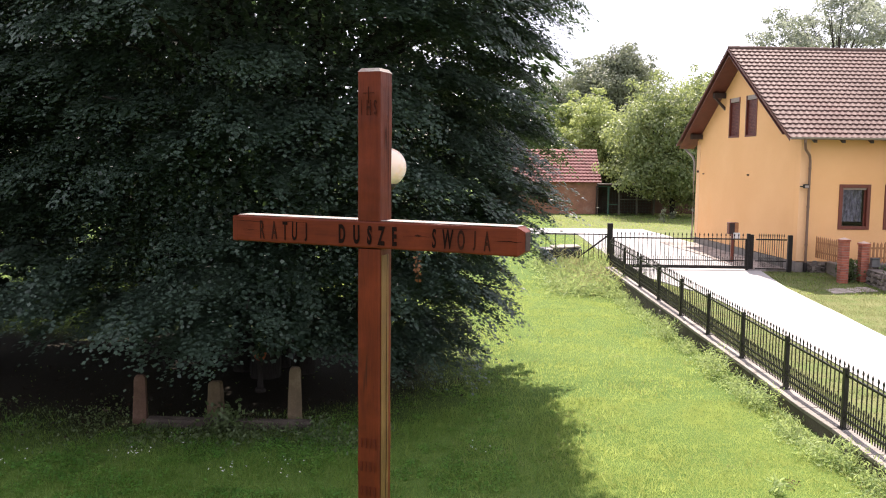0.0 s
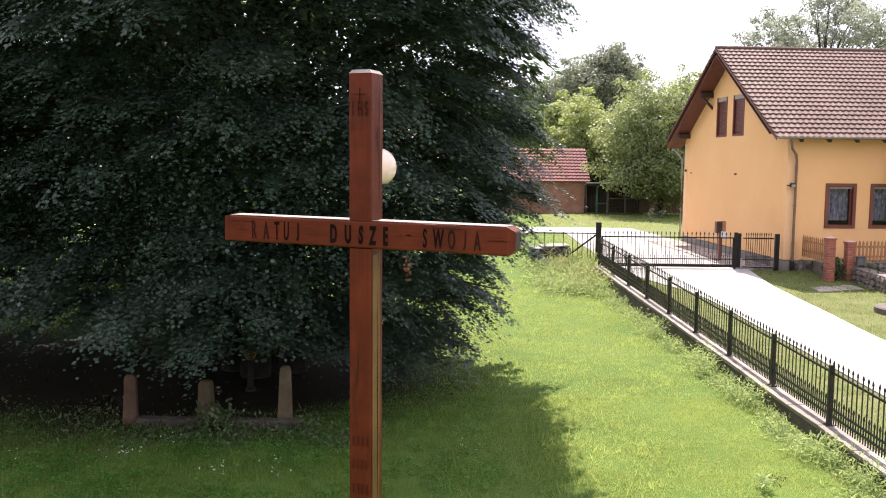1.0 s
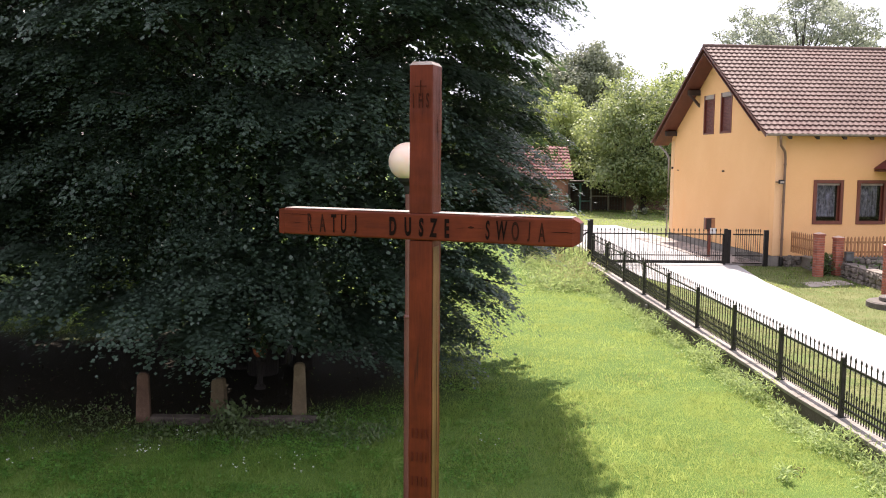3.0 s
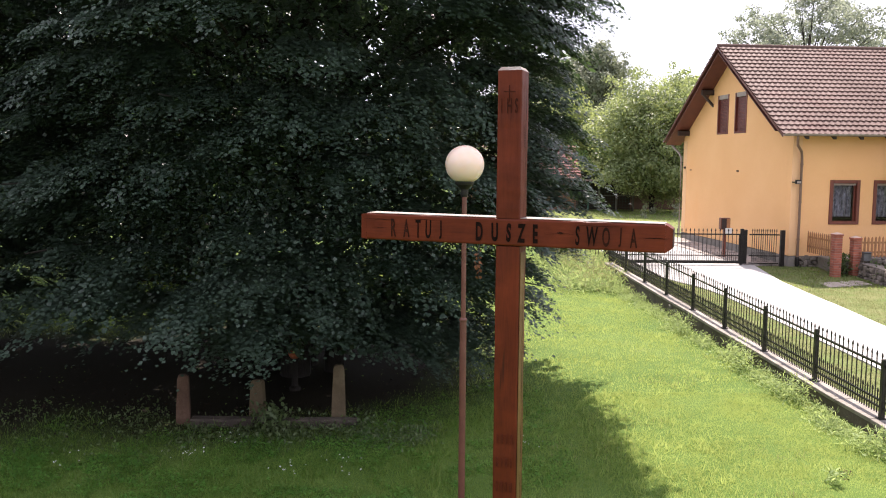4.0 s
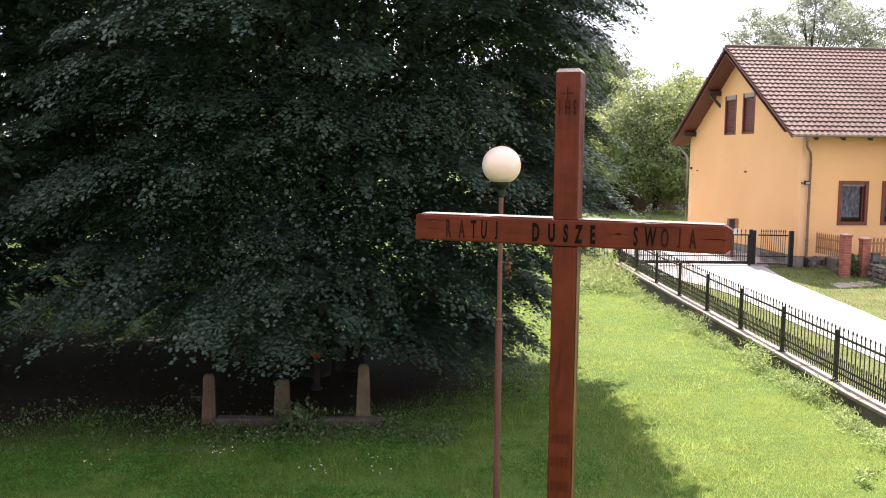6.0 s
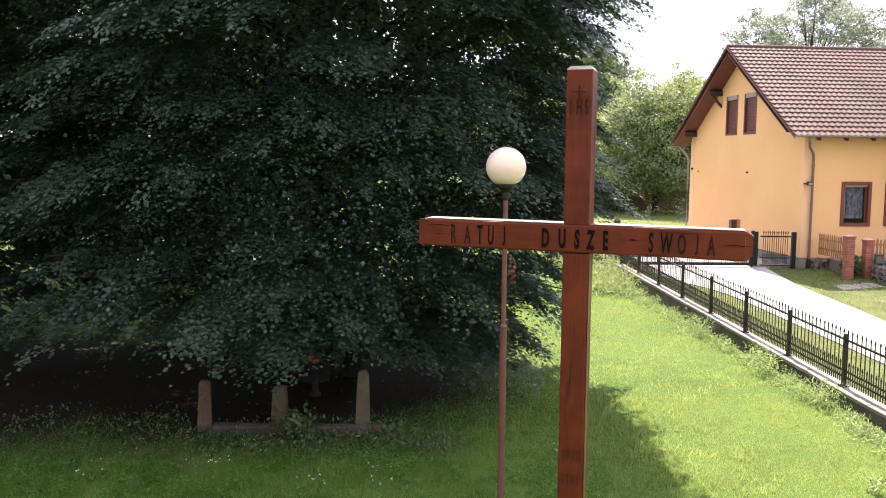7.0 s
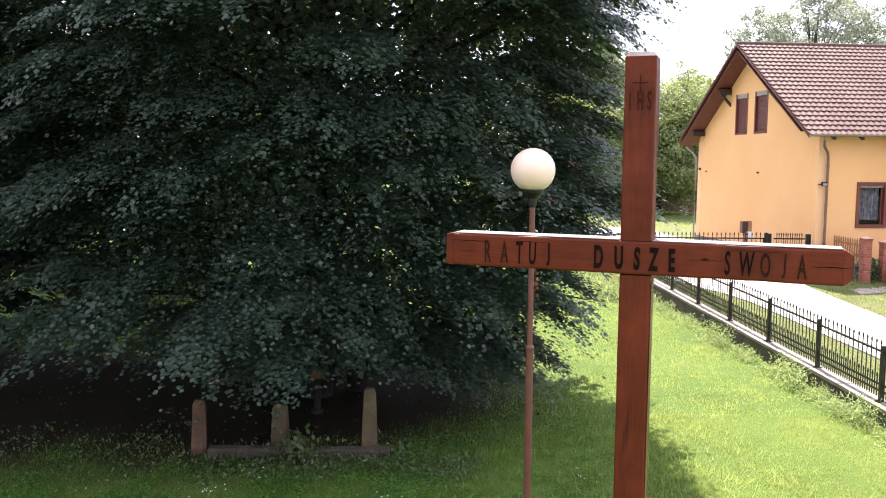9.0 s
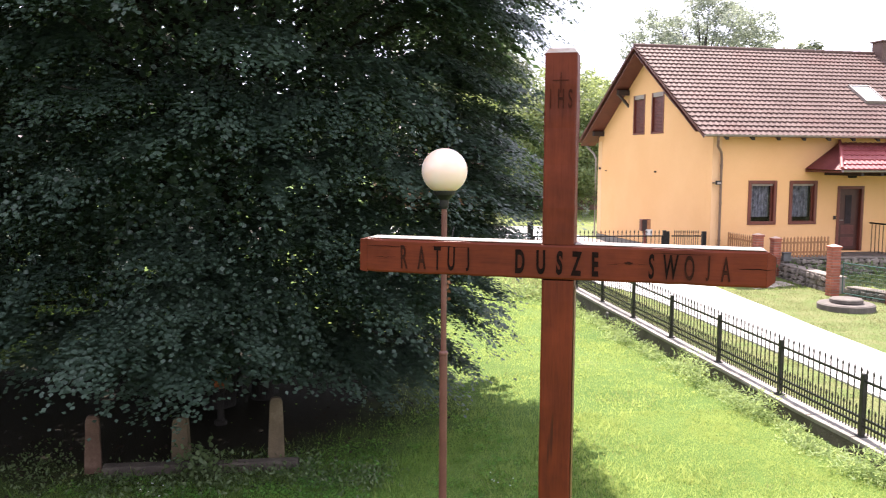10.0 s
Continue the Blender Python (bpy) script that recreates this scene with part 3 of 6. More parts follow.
# ---- wooden cross ----
def build_cross():
    c = thing("wooden_cross", pose(-0.576, 5.34, 0.2, 0, 0, -19.9), "tall red-brown stained timber wayside cross with carved lettering", "cross")
    rnd = random.Random(4)

    def worn(bm, along):
        for v in bm.verts:
            k = v.co[along] * 3.1
            for ax in range(3):
                if ax != along:
                    v.co[ax] += 0.0035 * noise.noise((k, ax * 7.3, v.co[(ax + 1) % 3] * 9)) + 0.0015 * noise.noise((k * 6, ax * 3.1, 5.0))

    def beam(x0, x1, y0, y1, z0, z1, along, r=0.011):
        bm = bmesh.new()
        box(bm, x0, x1, y0, y1, z0, z1)
        long_edges = [e for e in bm.edges if abs((e.verts[0].co - e.verts[1].co).normalized()[along]) > 0.9]
        bmesh.ops.subdivide_edges(bm, edges=long_edges, cuts=30, use_grid_fill=True)
        sharp = [e for e in bm.edges if len(e.link_faces) == 2 and e.calc_face_angle(0) > 1.0 and abs((e.verts[0].co - e.verts[1].co).normalized()[along]) > 0.9]
        bmesh.ops.bevel(bm, geom=sharp, offset=r, segments=2, affect="EDGES", profile=0.5)
        worn(bm, along)
        return bm
    # upright, with a notch where the arm is let in
    part("post", beam(-0.075, 0.075, -0.085, 0.085, -0.15, 2.975, 2), M["cross_post"], c)
    part("post_head", beam(-0.075, 0.075, -0.085, 0.085, 3.145, 4.028, 2), M["cross_post"], c)
    part("post_core", soft_box(-0.07, 0.07, 0.0, 0.083, 2.96, 3.16), M["cross_post"], c)
    bm = bmesh.new()
    lo = [bm.verts.new((x, y, 4.0285)) for x, y in ((-0.075, -0.085), (0.075, -0.085), (0.075, 0.085), (-0.075, 0.085))]
    hi = [bm.verts.new((x, y, 4.05)) for x, y in ((-0.058, -0.068), (0.058, -0.068), (0.058, 0.068), (-0.058, 0.068))]
    for k in range(4):
        bm.faces.new((lo[k], lo[(k + 1) % 4], hi[(k + 1) % 4], hi[k]))
    bm.faces.new(hi)
    bm.faces.new(lo[::-1])
    part("post_cap", bm, M["grey_wood"], c, "pale weathered end grain on top of the post")
    # arm, with sawn-off corners at its ends
    arm = beam(-0.93, 0.93, -0.088, 0.065, -0.0825, 0.0825, 0)
    arm_ob = part("crossarm", arm, M["cross_arm"], c)
    arm_ob.matrix_basis = pose(0, 0, 3.0625, 0, 0.45, 0)
    for s, nm in ((-1, "arm_end"), (1, "arm_end")):
        bm = bmesh.new()
        a = [bm.verts.new((s * 0.9305, y, z)) for y, z in ((-0.088, -0.0825), (0.065, -0.0825), (0.065, 0.0825), (-0.088, 0.0825))]
        c_ = 0.006 if s < 0 else 0.026
        b = [bm.verts.new((s * 0.97, y, z)) for y, z in ((-0.088 + c_, -0.0825 + c_), (0.065 - c_, -0.0825 + c_), (0.065 - c_, 0.0825 - c_), (-0.088 + c_, 0.0825 - c_))]
        for k in range(4):
            bm.faces.new((a[k], a[(k + 1) % 4], b[(k + 1) % 4], b[k]))
        bm.faces.new(b)
        bm.faces.new(a)
        part(nm, bm, M["cross_arm"], arm_ob)
        if s > 0:
            lo_y, hi_y, lo_z, hi_z = -0.088 + c_, 0.065 - c_, -0.0825 + c_, 0.0825 - c_
            part("sawn_face", soft_box(0.9705, 0.973, lo_y + 0.004, hi_y - 0.004, lo_z + 0.004, hi_z - 0.004, 0.001), M["arm_end"], arm_ob, "dark weathered sawn end of the arm")
    # thin paler layer over the upper side of the arm
    part("arm_top", soft_box(-0.925, -0.078, -0.08, 0.06, 0.0835, 0.0875, 0.001), M["grey_wood"], arm_ob, "pale upper side of the arm")
    part("arm_top", soft_box(0.078, 0.925, -0.08, 0.06, 0.0835, 0.0875, 0.001), M["grey_wood"], arm_ob, "pale upper side of the arm")
    # shrinkage cracks
    for x0, x1, z, thick in ((-0.95, -0.72, 0.048, 0.003), (0.225, 0.29, -0.0, 0.0015), (0.305, 0.345, 0.010, 0.012), (0.25, 0.42, 0.006, 0.0016), (0.80, 0.965, 0.002, 0.004), (-0.62, -0.42, 0.055, 0.0025),
                             (-0.9, -0.78, -0.005, 0.002), (0.42, 0.7, 0.058, 0.002)):
        bm = bmesh.new()
        n = 12
        up = [bm.verts.new((x0 + (x1 - x0) * k / n, -0.0935, z + thick * math.sin(math.pi * k / n) * 0.5 + 0.004 * noise.noise((x0 + k * 0.4, z * 40, 0)))) for k in range(n + 1)]
        dn = [bm.verts.new((v.co.x, -0.0935, v.co.z - thick * (0.15 + math.sin(math.pi * k / n)))) for k, v in enumerate(up)]
        for k in range(n):
            bm.faces.new((up[k], up[k + 1], dn[k + 1], dn[k]))
        part("crack", bm, M["faded"] if 0.2 < x0 < 0.4 else M["burnt"], arm_ob)
    # lettering along the arm
    words = (("RATUJ", (-0.742, -0.655, -0.577, -0.510, -0.428)), ("DUSZE", (-0.176, -0.077, 0.008, 0.087, 0.175)), ("SWOJA", (0.428, 0.511, 0.597, 0.676, 0.755)))
    for word, places in words:
        for ch, s in zip(word, places):
            me = lettering(ch, 0.114, (0.50 if ch != "W" else 0.55) * (1.1 if word == "DUSZE" else 1.0), M["faded"] if (word == "SWOJA" and ch in "OJA") or (word == "RATUJ" and ch in "RA") else M["burnt"], 0.04 if word == "DUSZE" else 0.018)
            ob = part("letter", me, None, arm_ob, "dark burnt-in capital letter")
            ob.matrix_basis = pose(s, -0.0925, -0.059 - 0.001 * rnd.random(), 0, rnd.uniform(-1.5, 1.5), 0)
    for ch, s in (("I", -0.046), ("H", 0.002), ("S", 0.045)):
        ob = part("letter", lettering(ch, 0.088, 0.52, M["carved"]), None, c, "carved capital letter")
        ob.matrix_basis = pose(s, -0.0905, 3.775)
    bm = bmesh.new()
    box(bm, -0.0015, 0.0015, -0.0915, -0.086, 3.845, 3.94)
    box(bm, -0.036, 0.036, -0.0915, -0.086, 3.902, 3.905)
    part("carved_cross", bm, M["carved"], c)
    # three rows of carving low on the post that cannot be read
    for row, z in enumerate((1.745, 1.595, 1.44)):
        for k in range(4):
            w = 0.004 + 0.003 * ((k + row) % 2)
            part("carved_bar", soft_box(-0.045 + 0.03 * k - w, -0.045 + 0.03 * k + w, -0.0915, -0.086, z, z + 0.06, 0.001), M["smudge"], c)
    # added strip: the sunlit lawn's reflection is put into its ochre colour
    part("lawn_sheen_strip", soft_box(0.0785, 0.0812, -0.072, 0.03, 0.05, 2.94, 0.001), M["lawn_sheen_wood"], c, "ochre strip painting the lawn's reflection on the post side")
    # checks on the side and front of the upright
    for x, y, z0, z1, w in ((0.0795, 0.02, 3.2, 3.98, 0.0035), (0.0795, -0.01, 3.55, 3.75, 0.005), (0.0835, -0.005, 0.9, 2.85, 0.004)):
        bm = bmesh.new()
        n = 14
        for k in range(n):
            za, zb = z0 + (z1 - z0) * k / n, z0 + (z1 - z0) * (k + 1) / n
            ya, yb = y + 0.01 * noise.noise((za * 2, 1, 1)), y + 0.01 * noise.noise((zb * 2, 1, 1))
            wa, wb = w * math.sin(math.pi * (k + 0.15) / (n + 0.3)), w * math.sin(math.pi * (k + 1.15) / (n + 0.3))
            bm.faces.new([bm.verts.new(p) for p in ((x, ya - wa, za), (x, ya + wa, za), (x, yb + wb, zb), (x, yb - wb, zb))])
        part("crack", bm, M["burnt"], c)


build_cross()


# ---- globe lamp ----
def build_lamp():
    l = thing("garden_lamp", pose(-0.77, 8.17, 0.2), "white opal globe lamp on a thin brown painted pole", "lamp")
    bm = bmesh.new()
    lathe(bm, ((0.055, -0.1), (0.055, 0.02), (0.032, 0.03), (0.032, 1.985)), 20)
    part("lower_pole", bm, M["pole"], l, smooth=False)
    bm = bmesh.new()
    lathe(bm, ((0.034, 1.975), (0.037, 1.98), (0.037, 1.995), (0.025, 2.01)), 20)
    part("collar", bm, M["pole"], l)
    bm = bmesh.new()
    lathe(bm, ((0.023, 2.0), (0.023, 3.2)), 18)
    part("upper_pole", bm, M["pole"], l)
    bm = bmesh.new()
    lathe(bm, ((0.026, 3.15), (0.034, 3.17), (0.038, 3.22), (0.05, 3.235), (0.082, 3.265), (0.088, 3.285), (0.088, 3.31), (0.08, 3.313)), 28)
    part("fitting", bm, M["collar"], l, "black lamp holder")
    bm = bmesh.new()
    bmesh.ops.create_uvsphere(bm, u_segments=40, v_segments=24, radius=0.181)
    for v in bm.verts:
        v.co.z = max(v.co.z, -0.158) * 0.985 + 3.45
    part("globe", bm, M["globe"], l, smooth=True)


build_lamp()


# ---- old graves ----
def build_marker(x, y, z, h, w, tilt, material, label):
    bm = bmesh.new()
    d = w * 0.72
    prof = [(w, d, -0.25), (w * 0.72, d * 0.75, h * 0.9), (w * 0.62, d * 0.66, h * 0.965), (w * 0.35, d * 0.4, h)]
    rings = [[bm.verts.new((sx * a / 2, sy * b / 2, k)) for sx, sy in ((-1, -1), (1, -1), (1, 1), (-1, 1))] for a, b, k in prof]
    for p, q in zip(rings, rings[1:]):
        for k in range(4):
            bm.faces.new((p[k], p[(k + 1) % 4], q[(k + 1) % 4], q[k]))
    bm.faces.new(rings[-1])
    bmesh.ops.subdivide_edges(bm, edges=bm.edges[:], cuts=4, use_grid_fill=True)
    for v in bm.verts:
        v.co += 0.007 * noise.noise_vector(v.co * 9 + Vector((x, y, 0)))
    return whole("grave_marker", bm, material, label, "grave marker", pose(x, y, z, tilt, tilt * 0.6, 8 * tilt), "old grave markers", smooth=False)


build_marker(-4.35, 11.34, 0.2, 0.66, 0.20, 1.2, M["reddish"], "small reddish stone grave marker, tapered, in deep shade")
build_marker(-3.44, 11.7, 0.2, 0.50, 0.23, -0.5, M["granite"], "short sandstone grave marker half hidden by leaves")
build_marker(-2.33, 11.6, 0.2, 0.74, 0.21, 0.8, M["granite"], "pale tapered sandstone grave marker")
for x0, x1, y0, y1 in ((-4.22, -3.15, 11.16, 11.32), (-3.14, -2.05, 11.14, 11.3)):
    bm = soft_box(x0, x1, y0, y1, 0.05, 0.31, 0.03, 2)
    for v in bm.verts:
        v.co += 0.01 * noise.noise_vector(v.co * 5)
    whole("grave_kerb", bm, M["kerb"], "worn reddish stone grave kerb on the soil", "kerb", group="grave kerbs")


# orange clay bowl with a small plant, on a stone stand behind the graves
fb = thing("flower_bowl", pose(-3.15, 13.05, 0.2), "orange clay bowl with a small plant on a stone stand", "plant pot")
bm = bmesh.new()
lathe(bm, ((0.09, -0.05), (0.085, 0.04), (0.05, 0.07), (0.045, 0.42), (0.075, 0.46), (0.075, 0.49)), 14)
# near-black bark material puts the darkness behind the graves into the stand
part("stand", bm, M["bark"], fb, "stone stand coloured near-black as in shade")
bm = bmesh.new()
lathe(bm, ((0.055, 0.49), (0.085, 0.53), (0.105, 0.60), (0.11, 0.62), (0.098, 0.62), (0.09, 0.59)), 18)
part("bowl", bm, M["clay"], fb, "orange clay bowl", smooth=True)


# ---- low wall and iron fence ----
WALL_X0, WALL_X1 = 4.50, 4.82
POST_Y = [12.938 + 1.861 * k for k in range(-6, 8)]


def wall_top(y):
    """The wall rises gently towards the gate."""
    return 0.416 + 0.02 * (y - 12.938)


wall = thing("fence_wall", pose(0, 0, 0), "low old concrete wall carrying the iron fence", "wall", kind="structure")
for y0, y1 in zip([1.0] + POST_Y[:-1], POST_Y):
    bm = bmesh.new()
    n = 6
    for k in range(n):
        a, b = y0 + (y1 - y0) * k / n, y0 + (y1 - y0) * (k + 1) / n
        xa, xb = wall_x(a), wall_x(b)
        za, zb = wall_top(a) - 0.06, wall_top(b) - 0.06
        vs = [bm.verts.new(p) for p in ((WALL_X0 + 0.05 + xa, a, -0.1), (WALL_X1 - 0.03 + xa, a, -0.1), (WALL_X1 - 0.03 + xa, a, za), (WALL_X0 + 0.05 + xa, a, za),
                                        (WALL_X0 + 0.05 + xb, b, -0.1), (WALL_X1 - 0.03 + xb, b, -0.1), (WALL_X1 - 0.03 + xb, b, zb), (WALL_X0 + 0.05 + xb, b, zb))]
        for f in ((0, 4, 7, 3), (1, 2, 6, 5), (3, 7, 6, 2)):
            bm.faces.new([vs[i] for i in f])
    bmesh.ops.remove_doubles(bm, verts=bm.verts[:], dist=0.001)
    bmesh.ops.subdivide_edges(bm, edges=bm.edges[:], cuts=2, use_grid_fill=True)
    for v in bm.verts:
        if v.co.x < WALL_X0 + 0.06:
            v.co.x += 0.014 * noise.noise((v.co.y * 3, v.co.z * 8, 2))
    part("wall_body", bm, M["wallside"], wall, "dark side of the wall with greenish blotches")
    mid = 0.5 * (y0 + y1)
    for s0, s1 in ((y0, mid), (mid, y1)):
        bm = soft_box(WALL_X0 + 0.03, WALL_X1, s0 + 0.006, s1 - 0.006, -0.058, 0.0, 0.012, 2)
        for v in bm.verts:
            v.co.x += wall_x(v.co.y)
            v.co.z += wall_top(v.co.y) + 0.012 * noise.noise((v.co.x * 4, v.co.y * 3, 1.0))
            v.co.x += 0.016 * noise.noise((v.co.z * 9, v.co.y * 4, 6.0))
        part("coping", bm, M["concrete"], wall, "pale worn concrete coping")

bm = bmesh.new()
lathe(bm, ((0.045, 0.0), (0.045, 0.09), (0.062, 0.09), (0.066, 0.08), (0.066, 0.0)), 16)
ob = part("pipe_end", bm, M["concrete"], wall, "grey drain pipe end in the wall")
ob.matrix_basis = pose(4.35, 19.6, 0.40, 0, -90, 0)

PICKET_H, SHORT_H = 0.865, 0.39


def picket_mesh(h, name):
    bm = bmesh.new()
    r = 0.0065
    box(bm, -r, r, -r, r, 0.05, h - 0.07)
    tip = [(0.0065, h - 0.07), (0.0105, h - 0.05), (0.009, h - 0.03), (0.002, h)]
    rings = [[bm.verts.new((s * sx * k, s * sy * k, z)) for sx, sy in ((-1, -1), (1, -1), (1, 1), (-1, 1))] for s, (k, z) in zip((1, 1, 1, 1), tip)]
    for p, q in zip(rings, rings[1:]):
        for k in range(4):
            bm.faces.new((p[k], p[(k + 1) % 4], q[(k + 1) % 4], q[k]))
    return finish(bm, name, M["fence"])


tall_mesh, short_mesh = picket_mesh(PICKET_H, "picket"), picket_mesh(SHORT_H, "short_picket")
post_me = finish(soft_box(-0.032, 0.032, -0.032, 0.032, -0.02, 0.79, 0.006), "post", M["fence"])

plate_me = finish(soft_box(-0.06, 0.06, -0.055, 0.055, -0.02, 0.014, 0.004), "foot_plate", M["fence"])


def build_panel(p, q, name, label, group, lift=0.0, posts=(True, True), n=15, shorts=True, post_mesh=None):
    """A stretch of spear fence between two posts standing at p and q, with rails and pickets."""
    p, q = Vector(p), Vector(q)
    d = q - p
    flat = Vector((d.x, d.y, 0)).length
    yaw = math.degrees(math.atan2(d.y, d.x))
    f = thing(name, pose(*p, 0, 0, yaw), label, "fence", group)
    slope = d.z / flat
    for use, s in zip(posts, (0, flat)):
        if use:
            ob = part("post", post_mesh or post_me, None, f)
            ob.location = (s, 0, slope * s)
            if post_mesh is None:
                ob = part("foot_plate", plate_me, None, f)
                ob.location = (s, 0, slope * s)
    def rail(z, r):
        bm = bmesh.new()
        vs = box(bm, 0.03, flat - 0.03, -r, r, z - r, z + r)
        for v in vs:
            v.co.z += slope * v.co.x
        part("rail", bm, M["fence"], f)
    rail(lift + 0.145, 0.013)
    rail(lift + 0.235, 0.013)
    rail(lift + 0.70, 0.014)
    for k in range(n):
        s = flat * (k + 0.5) / n
        ob = part("picket", tall_mesh, None, f)
        ob.matrix_basis = pose(s, random.uniform(-0.002, 0.002), lift + slope * s, random.uniform(-0.5, 0.5), random.uniform(-0.5, 0.5), 0)
    if shorts:
        for k in range(1, n):
            s = flat * k / n
            ob = part("short_picket", short_mesh, None, f)
            ob.matrix_basis = pose(s, 0, lift + slope * s, 0, random.uniform(-0.6, 0.6), 0)
    return f


for y0, y1 in zip(POST_Y, POST_Y[1:]):
    xm = 4.68
    build_panel((xm + wall_x(y0), y0, wall_top(y0)), (xm + wall_x(y1), y1, wall_top(y1)), "fence_panel",
                "dark green iron spear fence panel on the low wall", "iron fence along the lawn", posts=(True, y1 == POST_Y[-1]))


# ---- driveway gate ----
GL, GM, GR = (4.46, 28.0, 0.36), (8.92, 28.15, 0.34), (10.14, 28.05, 0.34)


def gate_post(x, y, z, h, r=0.055):
    return whole("gate_post", soft_box(-r, r, -r, r, -0.1, h, 0.008), M["gate"], "black square steel gate post with a flat cap", "gate post", pose(x, y, z), "gate posts")


gate_post(*GL, 1.47, 0.08)
gate_post(GM[0] - 0.055, *GM[1:], 1.2, 0.05)
gate_post(GM[0] + 0.055, GM[1] + 0.02, GM[2], 1.17, 0.055)
gate_post(*GR, 1.17, 0.065)


def build_gate(p, q, name, label, n, h, lift=0.08, framed=True):
    p, q = Vector(p), Vector(q)
    d = q - p
    flat = Vector((d.x, d.y, 0)).length
    g = thing(name, pose(*p, 0, 0, math.degrees(math.atan2(d.y, d.x))), label, "gate")
    slope = d.z / flat

    def bar(x0, x1, z0, z1, r, nm):
        bm = bmesh.new()
        for v in box(bm, x0, x1, -r, r, z0, z1):
            v.co.z += slope * v.co.x
        part(nm, bm, M["gate"], g)
    bar(0.1, flat - 0.1, lift, lift + (0.09 if framed else 0.03), 0.04 if framed else 0.015, "bottom_rail")
    bar(0.1, flat - 0.1, h - 0.2, h - 0.16, 0.018, "top_rail")
    bar(0.1, flat - 0.1, lift + 0.24, lift + 0.27, 0.014, "middle_rail")
    if framed:
        bar(0.1, 0.15, lift + 0.08, h - 0.18, 0.025, "stile")
        bar(flat - 0.15, flat - 0.1, lift + 0.08, h - 0.18, 0.025, "stile")
    for k in range(n):
        ob = part("picket", gate_pick, None, g)
        s = 0.16 + (flat - 0.32) * (k + 0.5) / n
        ob.matrix_basis = pose(s, 0, lift + slope * s, 0, random.uniform(-0.4, 0.4), 0)
        if k:
            ob = part("short_picket", short_mesh, None, g)
            s -= (flat - 0.32) * 0.5 / n
            ob.matrix_basis = pose(s, 0, lift + slope * s)
    return g


bm = bmesh.new()
box(bm, -0.008, 0.008, -0.008, 0.008, 0.05, 1.03)
for k, (a, za, b, zb) in enumerate(((0.008, 1.03, 0.017, 1.06), (0.017, 1.06, 0.013, 1.09), (0.013, 1.09, 0.002, 1.13))):
    r0 = [bm.verts.new((sx * a, sy * a, za)) for sx, sy in ((-1, -1), (1, -1), (1, 1), (-1, 1))]
    r1 = [bm.verts.new((sx * b, sy * b, zb)) for sx, sy in ((-1, -1), (1, -1), (1, 1), (-1, 1))]
    for j in range(4):
        bm.faces.new((r0[j], r0[(j + 1) % 4], r1[(j + 1) % 4], r1[j]))
gate_pick = finish(bm, "picket", M["gate"])
build_gate(GL, (GM[0] + 0.0, GM[1], GM[2]), "driveway_gate", "closed black iron driveway gate with spear-topped bars", 30, 1.2)
build_gate((GM[0] + 0.08, GM[1], GM[2]), GR, "side_panel", "short black iron fence panel beside the gate", 12, 1.2, framed=False)

# braced fence on the far side of the gate post, above the weeds
w = thing("braced_fence", pose(2.3, 28.1, 0.35), "black iron wicket fence with a diagonal brace behind the weeds", "fence")
bm = bmesh.new()
tube(bm, (0, 0, 1.12), (2.15, -0.1, 1.12), 0.018, n=6)
part("rail", bm, M["gate"], w)
bm = bmesh.new()
tube(bm, (1.15, -0.05, 0.35), (2.12, -0.1, 1.1), 0.03, n=6)
part("brace", bm, M["gate"], w)
for s in (0.15, 0.45, 0.75, 1.05, 1.35, 1.5, 1.65, 1.82, 1.92, 2.02):
    bm = bmesh.new()
    tube(bm, (s, -0.05 * s, 0.0), (s, -0.05 * s, 1.15), 0.012, n=6)
    part("picket", bm, M["gate"], w)
bm = soft_box(-0.75, 0.55, -0.35, 0.35, -0.1, 0.62, 0.05, 2)
for v in bm.verts:
    v.co += 0.03 * noise.noise_vector(v.co * 3)
whole("covered_heap", bm, M["bin"], "dark covered heap standing behind the weeds at the gate", "heap", pose(3.1, 28.75, 0.33, 0, 0, 6))
bm = soft_box(-0.42, 0.5, -0.33, 0.33, 0.0, 0.05, 0.015)
whole("concrete_slab", bm, M["concrete"], "pale concrete slab lying on the dark heap", "slab", pose(3.1, 28.75, 0.975, 2, -2, 6))


# ---- house ----
HOUSE = pose(10.37, 28.1, 0, 0, 0, 5.1)
house = thing("house", HOUSE, "apricot plastered house with a red metal-tile gable roof and brown windows", "house")
LEN, WID, EAVE, RIDGE, RIDGE_V, OVER_G, OVER_E = 14.5, 9.45, 4.535, 7.90, 4.72, 0.68, 0.64
SLOPE = (RIDGE - EAVE) / (RIDGE_V + OVER_E)


def roof_z(v):
    return RIDGE - SLOPE * abs(v - RIDGE_V)


